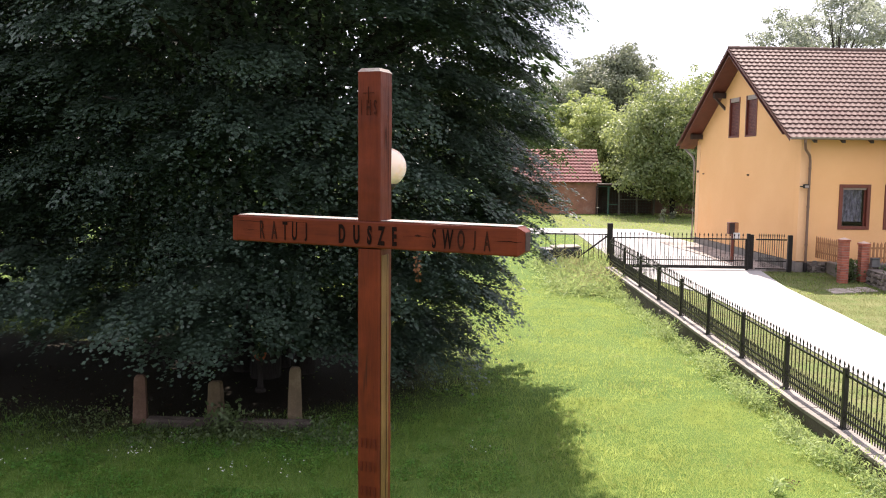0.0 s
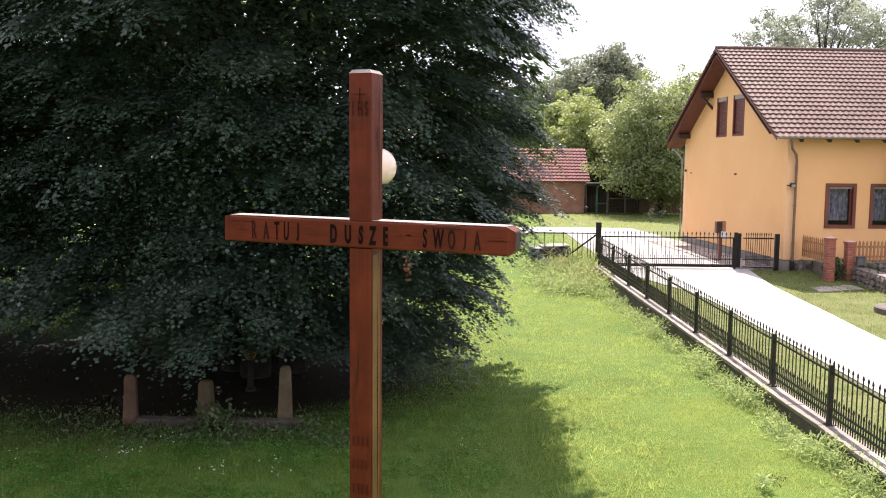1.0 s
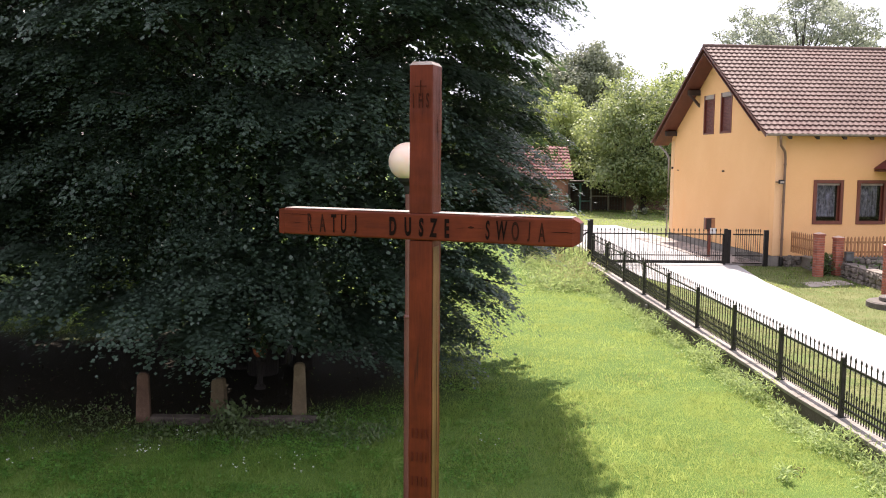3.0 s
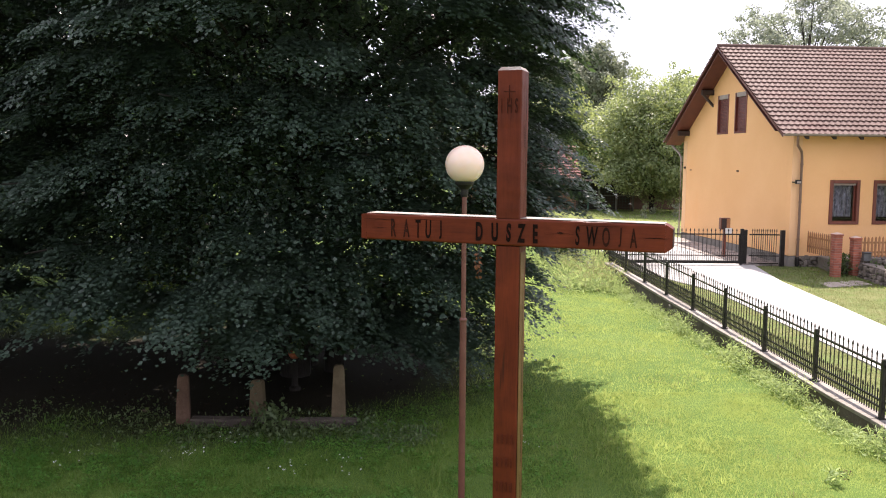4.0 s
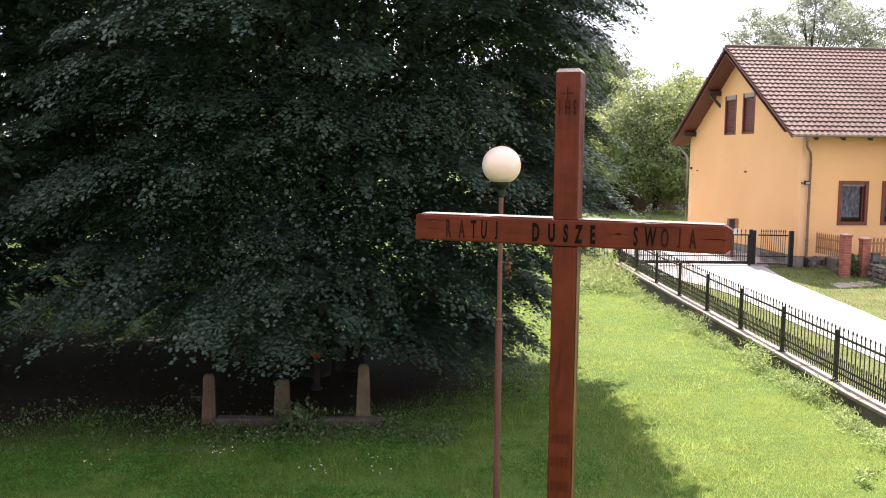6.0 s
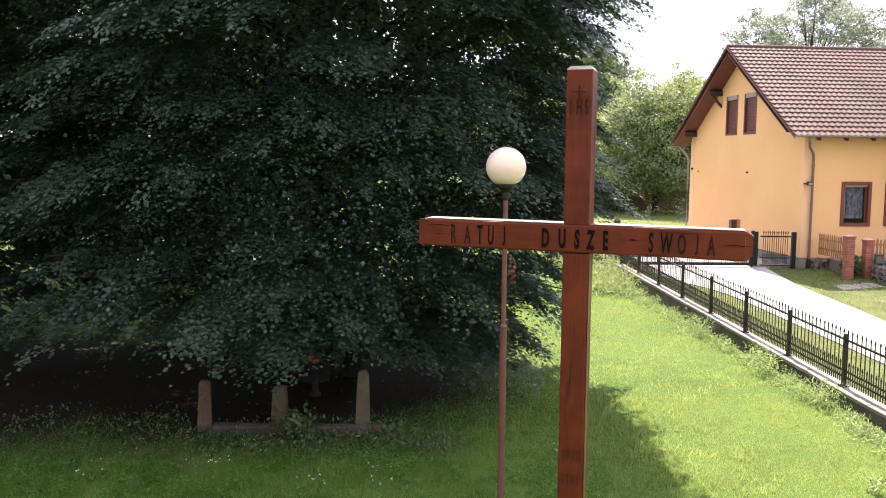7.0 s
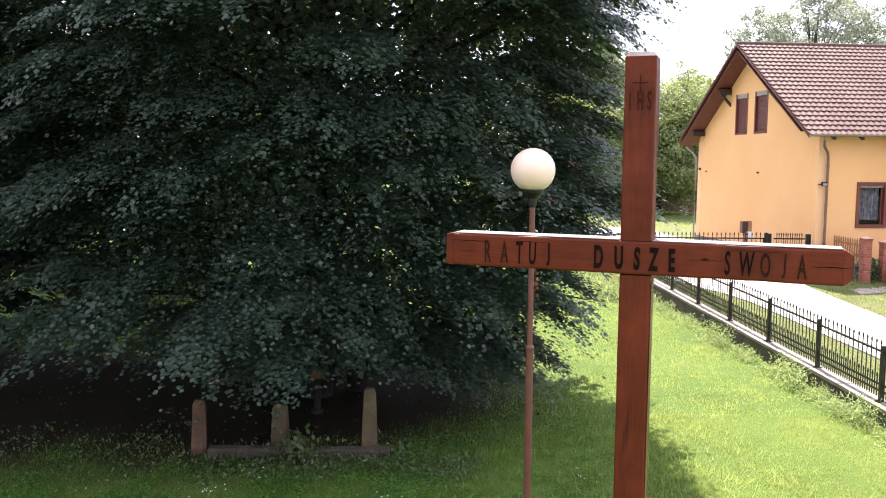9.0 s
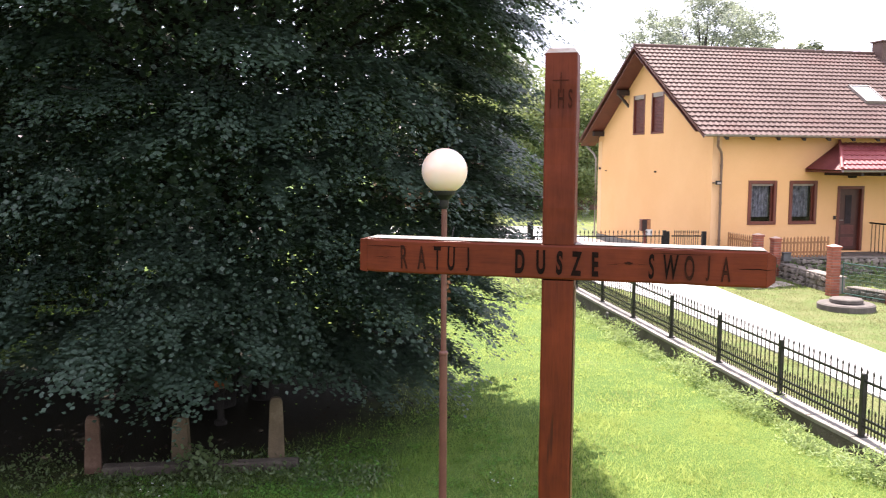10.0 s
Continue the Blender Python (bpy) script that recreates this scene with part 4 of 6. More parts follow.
def holed_wall(bm, span, zspan, holes, put, t):
    """Boxes that fill a rectangle but for its holes (s0, s1, z0, z1); put(s, d, z) places a corner."""
    ss = sorted({span[0], span[1], *[h[0] for h in holes], *[h[1] for h in holes]})
    zz = sorted({zspan[0], zspan[1], *[h[2] for h in holes], *[h[3] for h in holes]})
    for s0, s1 in zip(ss, ss[1:]):
        for z0, z1 in zip(zz, zz[1:]):
            if any(h[0] <= s0 and s1 <= h[1] and h[2] <= z0 and z1 <= h[3] for h in holes):
                continue
            c = [bm.verts.new(put(s, d, z)) for z in (z0, z1) for s, d in ((s0, 0), (s1, 0), (s1, t), (s0, t))]
            for f in ((3, 2, 1, 0), (4, 5, 6, 7), (0, 1, 5, 4), (1, 2, 6, 5), (2, 3, 7, 6), (3, 0, 4, 7)):
                bm.faces.new([c[i] for i in f])


def fuse(bm):
    """Join touching blocks into one shell: weld corners and drop the faces between blocks."""
    bmesh.ops.remove_doubles(bm, verts=bm.verts[:], dist=0.0005)
    bm.verts.index_update()
    seen = {}
    for f in bm.faces:
        seen.setdefault(frozenset(v.index for v in f.verts), []).append(f)
    bmesh.ops.delete(bm, geom=[f for fs in seen.values() if len(fs) > 1 for f in fs], context="FACES")


WINDOWS = [(1.30, 2.30, 1.70, 3.13), (2.78, 3.78, 1.70, 3.13)]
DOOR = (4.55, 5.55, 0.8, 2.95)
FAR_WIN = [(7.0, 8.0, 1.70, 3.13), (9.2, 10.2, 1.70, 3.13)]
bm = bmesh.new()
holed_wall(bm, (0.0, LEN), (0.68, EAVE + 0.22), WINDOWS + [DOOR] + FAR_WIN, lambda s, d, z: (s, d, z), 0.35)
fuse(bm)
part("wall", bm, M["plaster"], house)
GWIN = [(3.50, 4.50), (5.05, 6.06)]
GZ = (4.72, 6.2)
bm = bmesh.new()
cuts = [0.355, *GWIN[0], RIDGE_V, *GWIN[1], WID]
for a, b in zip(cuts, cuts[1:]):
    ta, tb = roof_z(a) - 0.12, roof_z(b) - 0.12
    if (a, b) in [g for g in GWIN]:
        prism(bm, [(a, 0.68), (b, 0.68), (b, GZ[0]), (a, GZ[0])], "x", 0, 0.35)
        prism(bm, [(a, GZ[1]), (b, GZ[1]), (b, tb), (a, ta)], "x", 0, 0.35)
    elif a == GWIN[0][1] or b == GWIN[1][0]:
        prism(bm, [(a, 0.68), (b, 0.68), (b, tb), (a, ta)], "x", 0, 0.35)
    else:
        prism(bm, [(a, 0.68), (b, 0.68), (b, tb), (a, ta)], "x", 0, 0.35)
fuse(bm)
part("wall", bm, M["plaster"], house)
bm = bmesh.new()
box(bm, 0.355, LEN, WID - 0.35, WID, 0.0, EAVE + 0.1)
part("wall", bm, M["plaster"], house)
bm = bmesh.new()
prism(bm, [(0.355, 0.0), (WID - 0.355, 0.0), (WID - 0.355, roof_z(WID) - 0.15), (RIDGE_V, RIDGE - 0.15), (0.355, roof_z(0) - 0.15)], "x", LEN - 0.35, LEN)
part("wall", bm, M["plaster"], house)
# plain room shell; the unlit inside is put into its near-black colour
for nm, q in (("inner_floor", (0.36, WID - 0.36, 0.5, 0.7)), ("inner_ceiling", (0.36, WID - 0.36, 4.25, 4.4)), ("inner_partition", (2.6, 2.7, 0.71, 4.24))):
    bm = bmesh.new()
    box(bm, 0.36, LEN - 0.36, *q)
    part(nm, bm, M["dark"], house)
# plaster corner strips
part("corner_strip", soft_box(-0.012, 0.30, -0.012, 0.008, 0.69, EAVE + 0.1, 0.004), M["plaster_edge"], house, "paler plaster strip at the corner")
part("corner_strip", soft_box(-0.012, 0.008, WID - 0.38, WID + 0.01, 0.69, EAVE + 0.0, 0.004), M["plaster_edge"], house, "paler plaster strip at the corner")
# plinth
bm = bmesh.new()
box(bm, -0.03, LEN, -0.03, 0.35, -0.2, 0.66)
box(bm, -0.03, 0.35, 0.351, WID, -0.2, 0.66)
part("plinth", bm, M["mortar"], house, "dark stone plinth")


WAVE, STEP = 0.019, 0.036


def sheet_roof(v0, v1, u0, u1, pitch_u, rows, material, z_of, name, label, parent):
    """Pressed metal tiles: waves across, steps down the slope, one sheet with thickness at each step."""
    n = int(round((u1 - u0) / pitch_u)) * 6
    us = np.linspace(u0, u1, n + 1)
    wave = 0.5 + 0.5 * np.cos((us - u0) / pitch_u * math.tau)
    wave = WAVE * wave ** 1.2
    verts, faces = [], []
    for r in range(rows):
        a, b = v0 + (v1 - v0) * r / rows, v0 + (v1 - v0) * (r + 1) / rows
        base = len(verts)
        for v, lift in ((a, 0.0), (a, STEP), (b, 0.004)):
            k = 0.03 if lift == STEP else -0.02
            for u, wv in zip(us, wave):
                verts.append((u, v - (k * (1 - wv / WAVE) if v1 > v0 else -k * (1 - wv / WAVE)), z_of(v) + lift + wv * (0.35 if lift == 0 else 1.0)))
        m = n + 1
        for j in range(2):
            for i in range(n):
                faces.append((base + j * m + i, base + j * m + i + 1, base + (j + 1) * m + i + 1, base + (j + 1) * m + i))
    me = bpy.data.meshes.new(name)
    me.from_pydata(verts, [], faces)
    me.materials.append(material)
    me.polygons.foreach_set("use_smooth", [True] * len(me.polygons))
    me.set_sharp_from_angle(angle=radians(38))
    me.update()
    ob = part(name, me, None, parent, label)
    return ob


sheet_roof(-OVER_E, RIDGE_V, -OVER_G, LEN + 0.4, 0.195, 22, M["roof"], roof_z, "roof_tiles", "weathered brownish red metal roof tiles", house)
sheet_roof(WID + OVER_E, RIDGE_V, -OVER_G, LEN + 0.4, 0.195, 22, M["roof"], roof_z, "roof_tiles", "weathered brownish red metal roof tiles", house)
# boards under the tiles, seen from below at the overhangs
for v0, v1 in ((-OVER_E + 0.02, RIDGE_V), (RIDGE_V, WID + OVER_E - 0.02)):
    bm = bmesh.new()
    prism(bm, [(v0, roof_z(v0) - 0.05), (v1, roof_z(v1) - 0.05), (v1, roof_z(v1) - 0.012), (v0, roof_z(v0) - 0.012)], "x", -OVER_G + 0.03, LEN + 0.36)
    part("boarding", bm, M["soffit"], house, "red brown boarding under the overhang")
    bm = bmesh.new()
    a, b = (0.0, v1) if v0 < 0 else (v0, v1 - 0.15)
    prism(bm, [(a, roof_z(a) - 0.27), (b, roof_z(b) - 0.27), (b, roof_z(b) - 0.24), (a, roof_z(a) - 0.24)], "x", -OVER_G + 0.04, 0.02)
    part("gable_soffit", bm, M["soffit"], house, "red brown boarded underside of the gable overhang")
for v0, v1 in ((-OVER_E, RIDGE_V), (RIDGE_V, WID + OVER_E)):
    bm = bmesh.new()
    prism(bm, [(v0, roof_z(v0) - 0.08), (v1, roof_z(v1) - 0.08), (v1, roof_z(v1) - 0.004), (v0, roof_z(v0) - 0.004)], "x", -OVER_G - 0.012, -OVER_G + 0.005)
    part("barge_board", bm, M["soffit"], house, "red brown barge board")
bm = bmesh.new()
for k in range(38):
    u = -OVER_G + k * 0.41
    tube(bm, (u, RIDGE_V, RIDGE + 0.03), (u + 0.42, RIDGE_V, RIDGE + 0.034), 0.055, 0.065, 10)
part("ridge_tiles", bm, M["roof"], house)
# rafters
for k in range(17):
    u = 0.12 + 0.9 * k
    bm = bmesh.new()
    v0, v1 = -OVER_E + 0.1, 0.02
    prism(bm, [(v0, roof_z(v0) - 0.19), (v1, roof_z(v1) - 0.22), (v1, roof_z(v1) - 0.055), (v0, roof_z(v0) - 0.055)], "x", u, u + 0.11)
    part("rafter", bm, M["timber"], house)
# purlins with braces under the gable overhang
for v in (2.55, 6.55, 8.95):
    z = roof_z(v) - 0.24
    part("purlin", soft_box(-0.47, 0.02, v - 0.08, v + 0.08, z - 0.26, z - 0.06, 0.01), M["timber"], house)
    if v in (2.55, 6.55):
        bm = bmesh.new()
        prism(bm, [(0.0, z - 0.72), (0.0, z - 0.60), (-0.34, z - 0.255), (-0.44, z - 0.255)], "y", v - 0.055, v + 0.055)
        part("brace", bm, M["timber"], house)
# gutter and pipes
def gutter(u0, u1, v, z, parent, r=0.068):
    bm = bmesh.new()
    arc = [(r * math.cos(math.pi + math.pi * k / 8), r * math.sin(math.pi + math.pi * k / 8)) for k in range(9)]
    outline = [(v + a, z + b) for a, b in arc] + [(v + a * 0.88, z + b * 0.88) for a, b in reversed(arc)]
    prism(bm, outline, "x", u0, u1)
    part("gutter", bm, M["zinc"], parent, "grey zinc gutter")
gutter(-OVER_G, LEN + 0.4, -OVER_E - 0.05, EAVE + 0.035, house)
gutter(-OVER_G, LEN + 0.4, WID + OVER_E + 0.05, EAVE + 0.035, house)
bm = bmesh.new()
bent(bm, ((-0.22, -OVER_E - 0.05, EAVE), (-0.22, -OVER_E - 0.05, EAVE - 0.12), (-0.05, -0.38, EAVE - 0.32), (0.2, -0.16, EAVE - 0.52), (0.25, -0.11, EAVE - 0.72), (0.25, -0.11, 0.5)), 0.041, 10)
part("downpipe", bm, M["pipe"], house, "brown grey metal downpipe")
bm = bmesh.new()
lathe(bm, ((0.062, 0.36), (0.066, 0.44), (0.066, 0.6), (0.055, 0.66)), 12, (0.25, -0.11, 0))
part("pipe_foot", bm, M["collar"], house, "black pipe inspection foot")
fl = part("floodlight", soft_box(0.02, 0.20, -0.24, -0.16, 3.00, 3.13, 0.012), M["collar"], house, "small black floodlight beside the downpipe")
part("light_glass", soft_box(0.05, 0.18, -0.247, -0.241, 3.02, 3.09, 0.002), M["blind"], fl, "pale lamp glass")
part("bracket", soft_box(0.00, 0.06, -0.16, 0.0, 3.04, 3.07, 0.004), M["collar"], fl)
for zz in (1.2, 2.4, 3.6):
    bm = bmesh.new()
    tube(bm, (0.25, -0.11, zz), (0.25, -0.11, zz + 0.035), 0.056, n=12)
    part("pipe_clip", bm, M["pipe"], house)
bm = bmesh.new()
bent(bm, ((-0.35, WID + OVER_E + 0.05, EAVE), (-0.3, WID + OVER_E, EAVE - 0.18), (-0.12, WID + 0.25, EAVE - 0.5), (-0.08, WID + 0.08, EAVE - 0.7), (-0.08, WID + 0.08, 0.5)), 0.045, 10)
part("downpipe", bm, M["zinc"], house, "grey zinc downpipe")
# small fixtures on the gable wall
for v, z, r in ((4.0, 3.35, 0.032), (9.2, 3.42, 0.05), (8.55, 3.33, 0.02)):
    bm = bmesh.new()
    tube(bm, (0.0, v, z), (-0.07, v, z), r, n=10)
    part("wall_bolt", bm, M["timber"], house)


def facade_window(u0, u1, z0, z1):
    w = part("window", soft_box(u0 - 0.01, u0 + 0.10, -0.035, 0.10, z0, z1, 0.006), M["brown"], house, "brown framed window with a lace curtain")
    for a, b, c, d, nm in ((u1 - 0.10, u1 + 0.01, z0, z1, "frame"), (u0 + 0.102, u1 - 0.102, z1 - 0.11, z1, "frame"), (u0 + 0.102, u1 - 0.102, z0, z0 + 0.11, "frame")):
        part(nm, soft_box(a, b, -0.033, 0.10, c, d, 0.006), M["brown"], w)
    part("sash", soft_box(u0 + 0.105, u0 + 0.155, 0.06, 0.11, z0 + 0.115, z1 - 0.115, 0.004), M["brown"], w)
    part("sash", soft_box(u1 - 0.155, u1 - 0.105, 0.06, 0.11, z0 + 0.115, z1 - 0.115, 0.004), M["brown"], w)
    part("shutter_box", soft_box(u0 + 0.105, u1 - 0.105, 0.03, 0.10, z1 - 0.175, z1 - 0.115, 0.004), M["blind"], w, "beige roller blind end")
    p = part("pane", soft_box(u0 + 0.157, u1 - 0.157, 0.08, 0.09, z0 + 0.12, z1 - 0.18, 0.001), M["glass"], w)
    p.visible_shadow = False
    bm = bmesh.new()
    a, b = u0 + 0.14, u1 - (0.14 if u0 < 2 else 0.18)
    n = 18
    top = [bm.verts.new((a + (b - a) * k / n, 0.22 + 0.04 * math.sin(k * 1.9), z1 - 0.1)) for k in range(n + 1)]
    low = [bm.verts.new((a + (b - a) * k / n, 0.22 + 0.045 * math.sin(k * 1.9 + 0.3), z0 + 0.24)) for k in range(n + 1)]
    for k in range(n):
        bm.faces.new((top[k], top[k + 1], low[k + 1], low[k]))
    part("curtain", bm, M["lace"], w, "pale lace curtain")


for q in WINDOWS + FAR_WIN:
    facade_window(*q)
# gable windows with shutters down
for v0, v1 in GWIN:
    w = part("window", soft_box(-0.02, 0.09, v0, v0 + 0.085, GZ[0], GZ[1], 0.006), M["brown"], house, "narrow gable window with its brown roller shutter down")
    part("frame", soft_box(-0.018, 0.09, v1 - 0.085, v1, GZ[0], GZ[1], 0.006), M["brown"], w)
    part("frame", soft_box(-0.018, 0.09, v0 + 0.087, v1 - 0.087, GZ[0], GZ[0] + 0.07, 0.006), M["brown"], w)
    part("shutter_box", soft_box(0.0, 0.13, v0 + 0.087, v1 - 0.087, GZ[1] - 0.16, GZ[1] - 0.002, 0.006), M["blind"], w, "beige shutter housing")
    for k in range(24):
        z = GZ[0] + 0.074 + k * 0.0515
        part("slat", soft_box(0.05, 0.07, v0 + 0.087, v1 - 0.087, z, z + 0.048, 0.008), M["shutter"], w)
# front door
d = part("door", soft_box(DOOR[0] + 0.10, DOOR[1] - 0.10, 0.10, 0.15, DOOR[2] + 0.03, DOOR[3] - 0.10, 0.006), M["door"], house, "dark brown panelled front door")
for a, b, c, e in ((DOOR[0], DOOR[0] + 0.098, DOOR[2], DOOR[3]), (DOOR[1] - 0.098, DOOR[1], DOOR[2], DOOR[3]), (DOOR[0] + 0.1, DOOR[1] - 0.1, DOOR[3] - 0.098, DOOR[3])):
    part("door_frame", soft_box(a, b, -0.03, 0.16, c, e, 0.006), M["brown"], d)
part("door_panel", soft_box(DOOR[0] + 0.38, DOOR[1] - 0.38, 0.085, 0.10, DOOR[2] + 0.9, DOOR[3] - 0.3, 0.006), M["dark"], d, "dark glazed strip")
for z in (DOOR[2] + 0.15, DOOR[2] + 0.55):
    part("door_panel", soft_box(DOOR[0] + 0.25, DOOR[1] - 0.25, 0.09, 0.10, z, z + 0.3, 0.006), M["shutter"], d)
bm = bmesh.new()
tube(bm, (DOOR[0] + 0.17, 0.10, 1.82), (DOOR[0] + 0.17, 0.03, 1.82), 0.012, n=8)
tube(bm, (DOOR[0] + 0.16, 0.035, 1.82), (DOOR[0] + 0.30, 0.035, 1.82), 0.012, n=8)
part("door_handle", bm, M["zinc"], d)
part("letter_slot", soft_box(DOOR[0] - 0.12, DOOR[0] - 0.04, -0.05, 0.0, 1.85, 1.97, 0.006), M["timber"], house)
part("wall_lamp", soft_box(DOOR[0] + 0.35, DOOR[0] + 0.55, -0.22, 0.0, 3.22, 3.34, 0.03, 2), M["collar"], house, "dark lamp over the door")
# porch roof: hipped, on posts
pv, pz0, pz1, pu0, pu1 = -1.9, 3.50, 4.38, 3.28, 8.6
def porch_z(v):
    return pz0 + (pz1 - pz0) * (v - pv) / (0 - pv)
pt = sheet_roof(pv, -0.02, pu0, pu1, 0.185, 6, M["porch_roof"], porch_z, "porch_tiles", "crimson metal tiles of the porch roof", house)
for v in pt.data.vertices:
    v.co.x = max(v.co.x, pu0 + 1.25 * (v.co.y - pv) / -pv)
bm = bmesh.new()
p = [bm.verts.new(q) for q in ((pu0, pv, pz0), (pu0 + 1.25, pv, pz0 + 0.005), (pu0 + 1.25, -0.01, pz1), (pu0 + 2.0, -0.01, pz1), (pu0, -0.01, pz0))]
bm.verts.remove(p[1])
bm.verts.remove(p[3])
bm.faces.new((p[0], p[2], p[4]))
bmesh.ops.solidify(bm, geom=bm.faces[:], thickness=0.03)
part("porch_hip", bm, M["porch_roof"], house, "sloping hip of the porch roof")
bm = bmesh.new()
tube(bm, (pu0 - 0.02, pv - 0.02, pz0 + 0.05), (pu0 + 1.25, -0.02, pz1 + 0.05), 0.05, n=10)
part("hip_tiles", bm, M["porch_roof"], house)
bm = bmesh.new()
box(bm, pu0 + 0.03, pu1, pv + 0.03, -0.03, pz0 - 0.09, pz0 - 0.035)
part("porch_soffit", bm, M["soffit"], house)
gutter(pu0 - 0.02, pu1, pv - 0.05, pz0 - 0.02, house, 0.055)
for u in (4.0, 4.7, 5.4, 6.1, 6.8, 7.5):
    part("rafter", soft_box(u, u + 0.1, pv + 0.06, -0.04, pz0 - 0.19, pz0 - 0.092, 0.008), M["timber"], house)
for u in (5.85, 8.3):
    bm = bmesh.new()
    tube(bm, (u, pv + 0.25, 0.3), (u, pv + 0.25, pz0 - 0.092), 0.05, n=12)
    part("porch_post", bm, M["zinc"], house, "pale slim porch post")
# steps and landing before the door
bm = bmesh.new()
box(bm, 4.2, 6.2, -1.55, -0.035, 0.0, 0.76)
for k in range(3):
    box(bm, 4.0 - 0.32 * (k + 1) + 0.2, 4.2 - 0.32 * k, -1.5, -0.04, 0.0, 0.59 - 0.15 * k)
part("door_steps", bm, M["stone"], house, "stone landing and steps")
rail = part("stair_rail", soft_box(5.75, 5.79, -1.4, -1.36, 0.765, 1.75, 0.006), M["gate"], house, "black iron stair rail")
for k in range(7):
    part("baluster", soft_box(5.75, 5.775, -1.3 + 0.18 * k, -1.28 + 0.18 * k, 0.765, 1.7, 0.004), M["gate"], rail)
part("handrail", soft_box(5.73, 5.79, -1.42, -0.1, 1.705, 1.755, 0.01), M["gate"], rail)
# skylight and chimney
n_up = Vector((0, -SLOPE, 1)).normalized()
along = Vector((0, 1, SLOPE)).normalized()
sk_c = Vector((6.82, 1.78, roof_z(1.78)))
turn = Matrix((Vector((1, 0, 0)), along, n_up)).transposed().to_4x4()
bm = bmesh.new()
for a, b, c, e in ((-0.42, 0.42, -0.6, -0.52), (-0.42, 0.42, 0.52, 0.6), (-0.42, -0.36, -0.52, 0.52), (0.36, 0.42, -0.52, 0.52)):
    box(bm, a, b, c, e, 0.0, 0.12, Matrix.Translation(sk_c) @ turn)
sk = part("skylight", bm, M["zinc"], house, "pale roof window")
bm = bmesh.new()
box(bm, -0.36, 0.36, -0.52, 0.52, 0.07, 0.09, Matrix.Translation(sk_c) @ turn)
part("skylight_blind", bm, M["white"], sk, "pale blind behind the roof window")
ch = part("chimney", soft_box(9.3, 10.0, RIDGE_V - 0.5, RIDGE_V + 0.1, RIDGE - 0.6, RIDGE + 0.42, 0.01), M["roof"], house, "reddish rendered chimney")
part("chimney_cap", soft_box(9.24, 10.06, RIDGE_V - 0.56, RIDGE_V + 0.16, RIDGE + 0.421, RIDGE + 0.48, 0.01), M["roof"], ch)


# ---- things round the house ----
def stones_between(parent, p, q, z0, z1, rows, jitter_seed, face=-1):
    """Field stones proud of a wall's face from p to q (x, y), as parts."""
    rnd = random.Random(jitter_seed)
    p, q = Vector((*p, 0)), Vector((*q, 0))
    d = (q - p)
    length = d.length
    d.normalize()
    n = Vector((d.y, -d.x, 0))
    yaw = math.atan2(d.y, d.x)
    h = (z1 - z0) / rows
    for r in range(rows):
        s = rnd.uniform(-0.1, 0.0)
        while s < length:
            w = rnd.uniform(0.6, 1.9) * h * 1.1
            c = p + d * min(s + w / 2, length)
            ob = part("stone", stone_meshes[rnd.randrange(len(stone_meshes))], None, parent)
            ob.matrix_basis = (Matrix.Translation(c + n * rnd.uniform(0.0, 0.02) + Vector((0, 0, z0 + h * (r + 0.5)))) @ Matrix.Rotation(yaw, 4, "Z")
                               @ Matrix.Diagonal((w * 0.93, 0.13, h * rnd.uniform(0.65, 1.25), 1)) @ Matrix.Rotation(rnd.uniform(-0.35, 0.35), 4, "Y"))
            s += w
    return parent


def stone_mesh(seed):
    bm = soft_box(-0.5, 0.5, -0.5, 0.5, -0.5, 0.5, 0.2, 1)
    for v in bm.verts:
        v.co += 0.24 * noise.noise_vector(v.co * 1.9 + Vector((seed * 5.0, 0, 0)))
    return finish(bm, "stone", M["stone"])


stone_meshes = [stone_mesh(k) for k in range(7)]
pl = thing("house_plinth", pose(0, 0, 0), "rough field stone facing along the foot of the house", "plinth", kind="structure")
a5 = radians(5.1)
hx = lambda u, v: (10.37 + u * math.cos(a5) - v * math.sin(a5), 28.1 + u * math.sin(a5) + v * math.cos(a5))
stones_between(pl, hx(0.4, -0.035), hx(4.0, -0.035), 0.24, 0.67, 3, 5)

brick_me = finish(soft_box(-0.1, 0.1, -0.045, 0.045, 0, 0.064, 0.006), "brick", M["brick"])


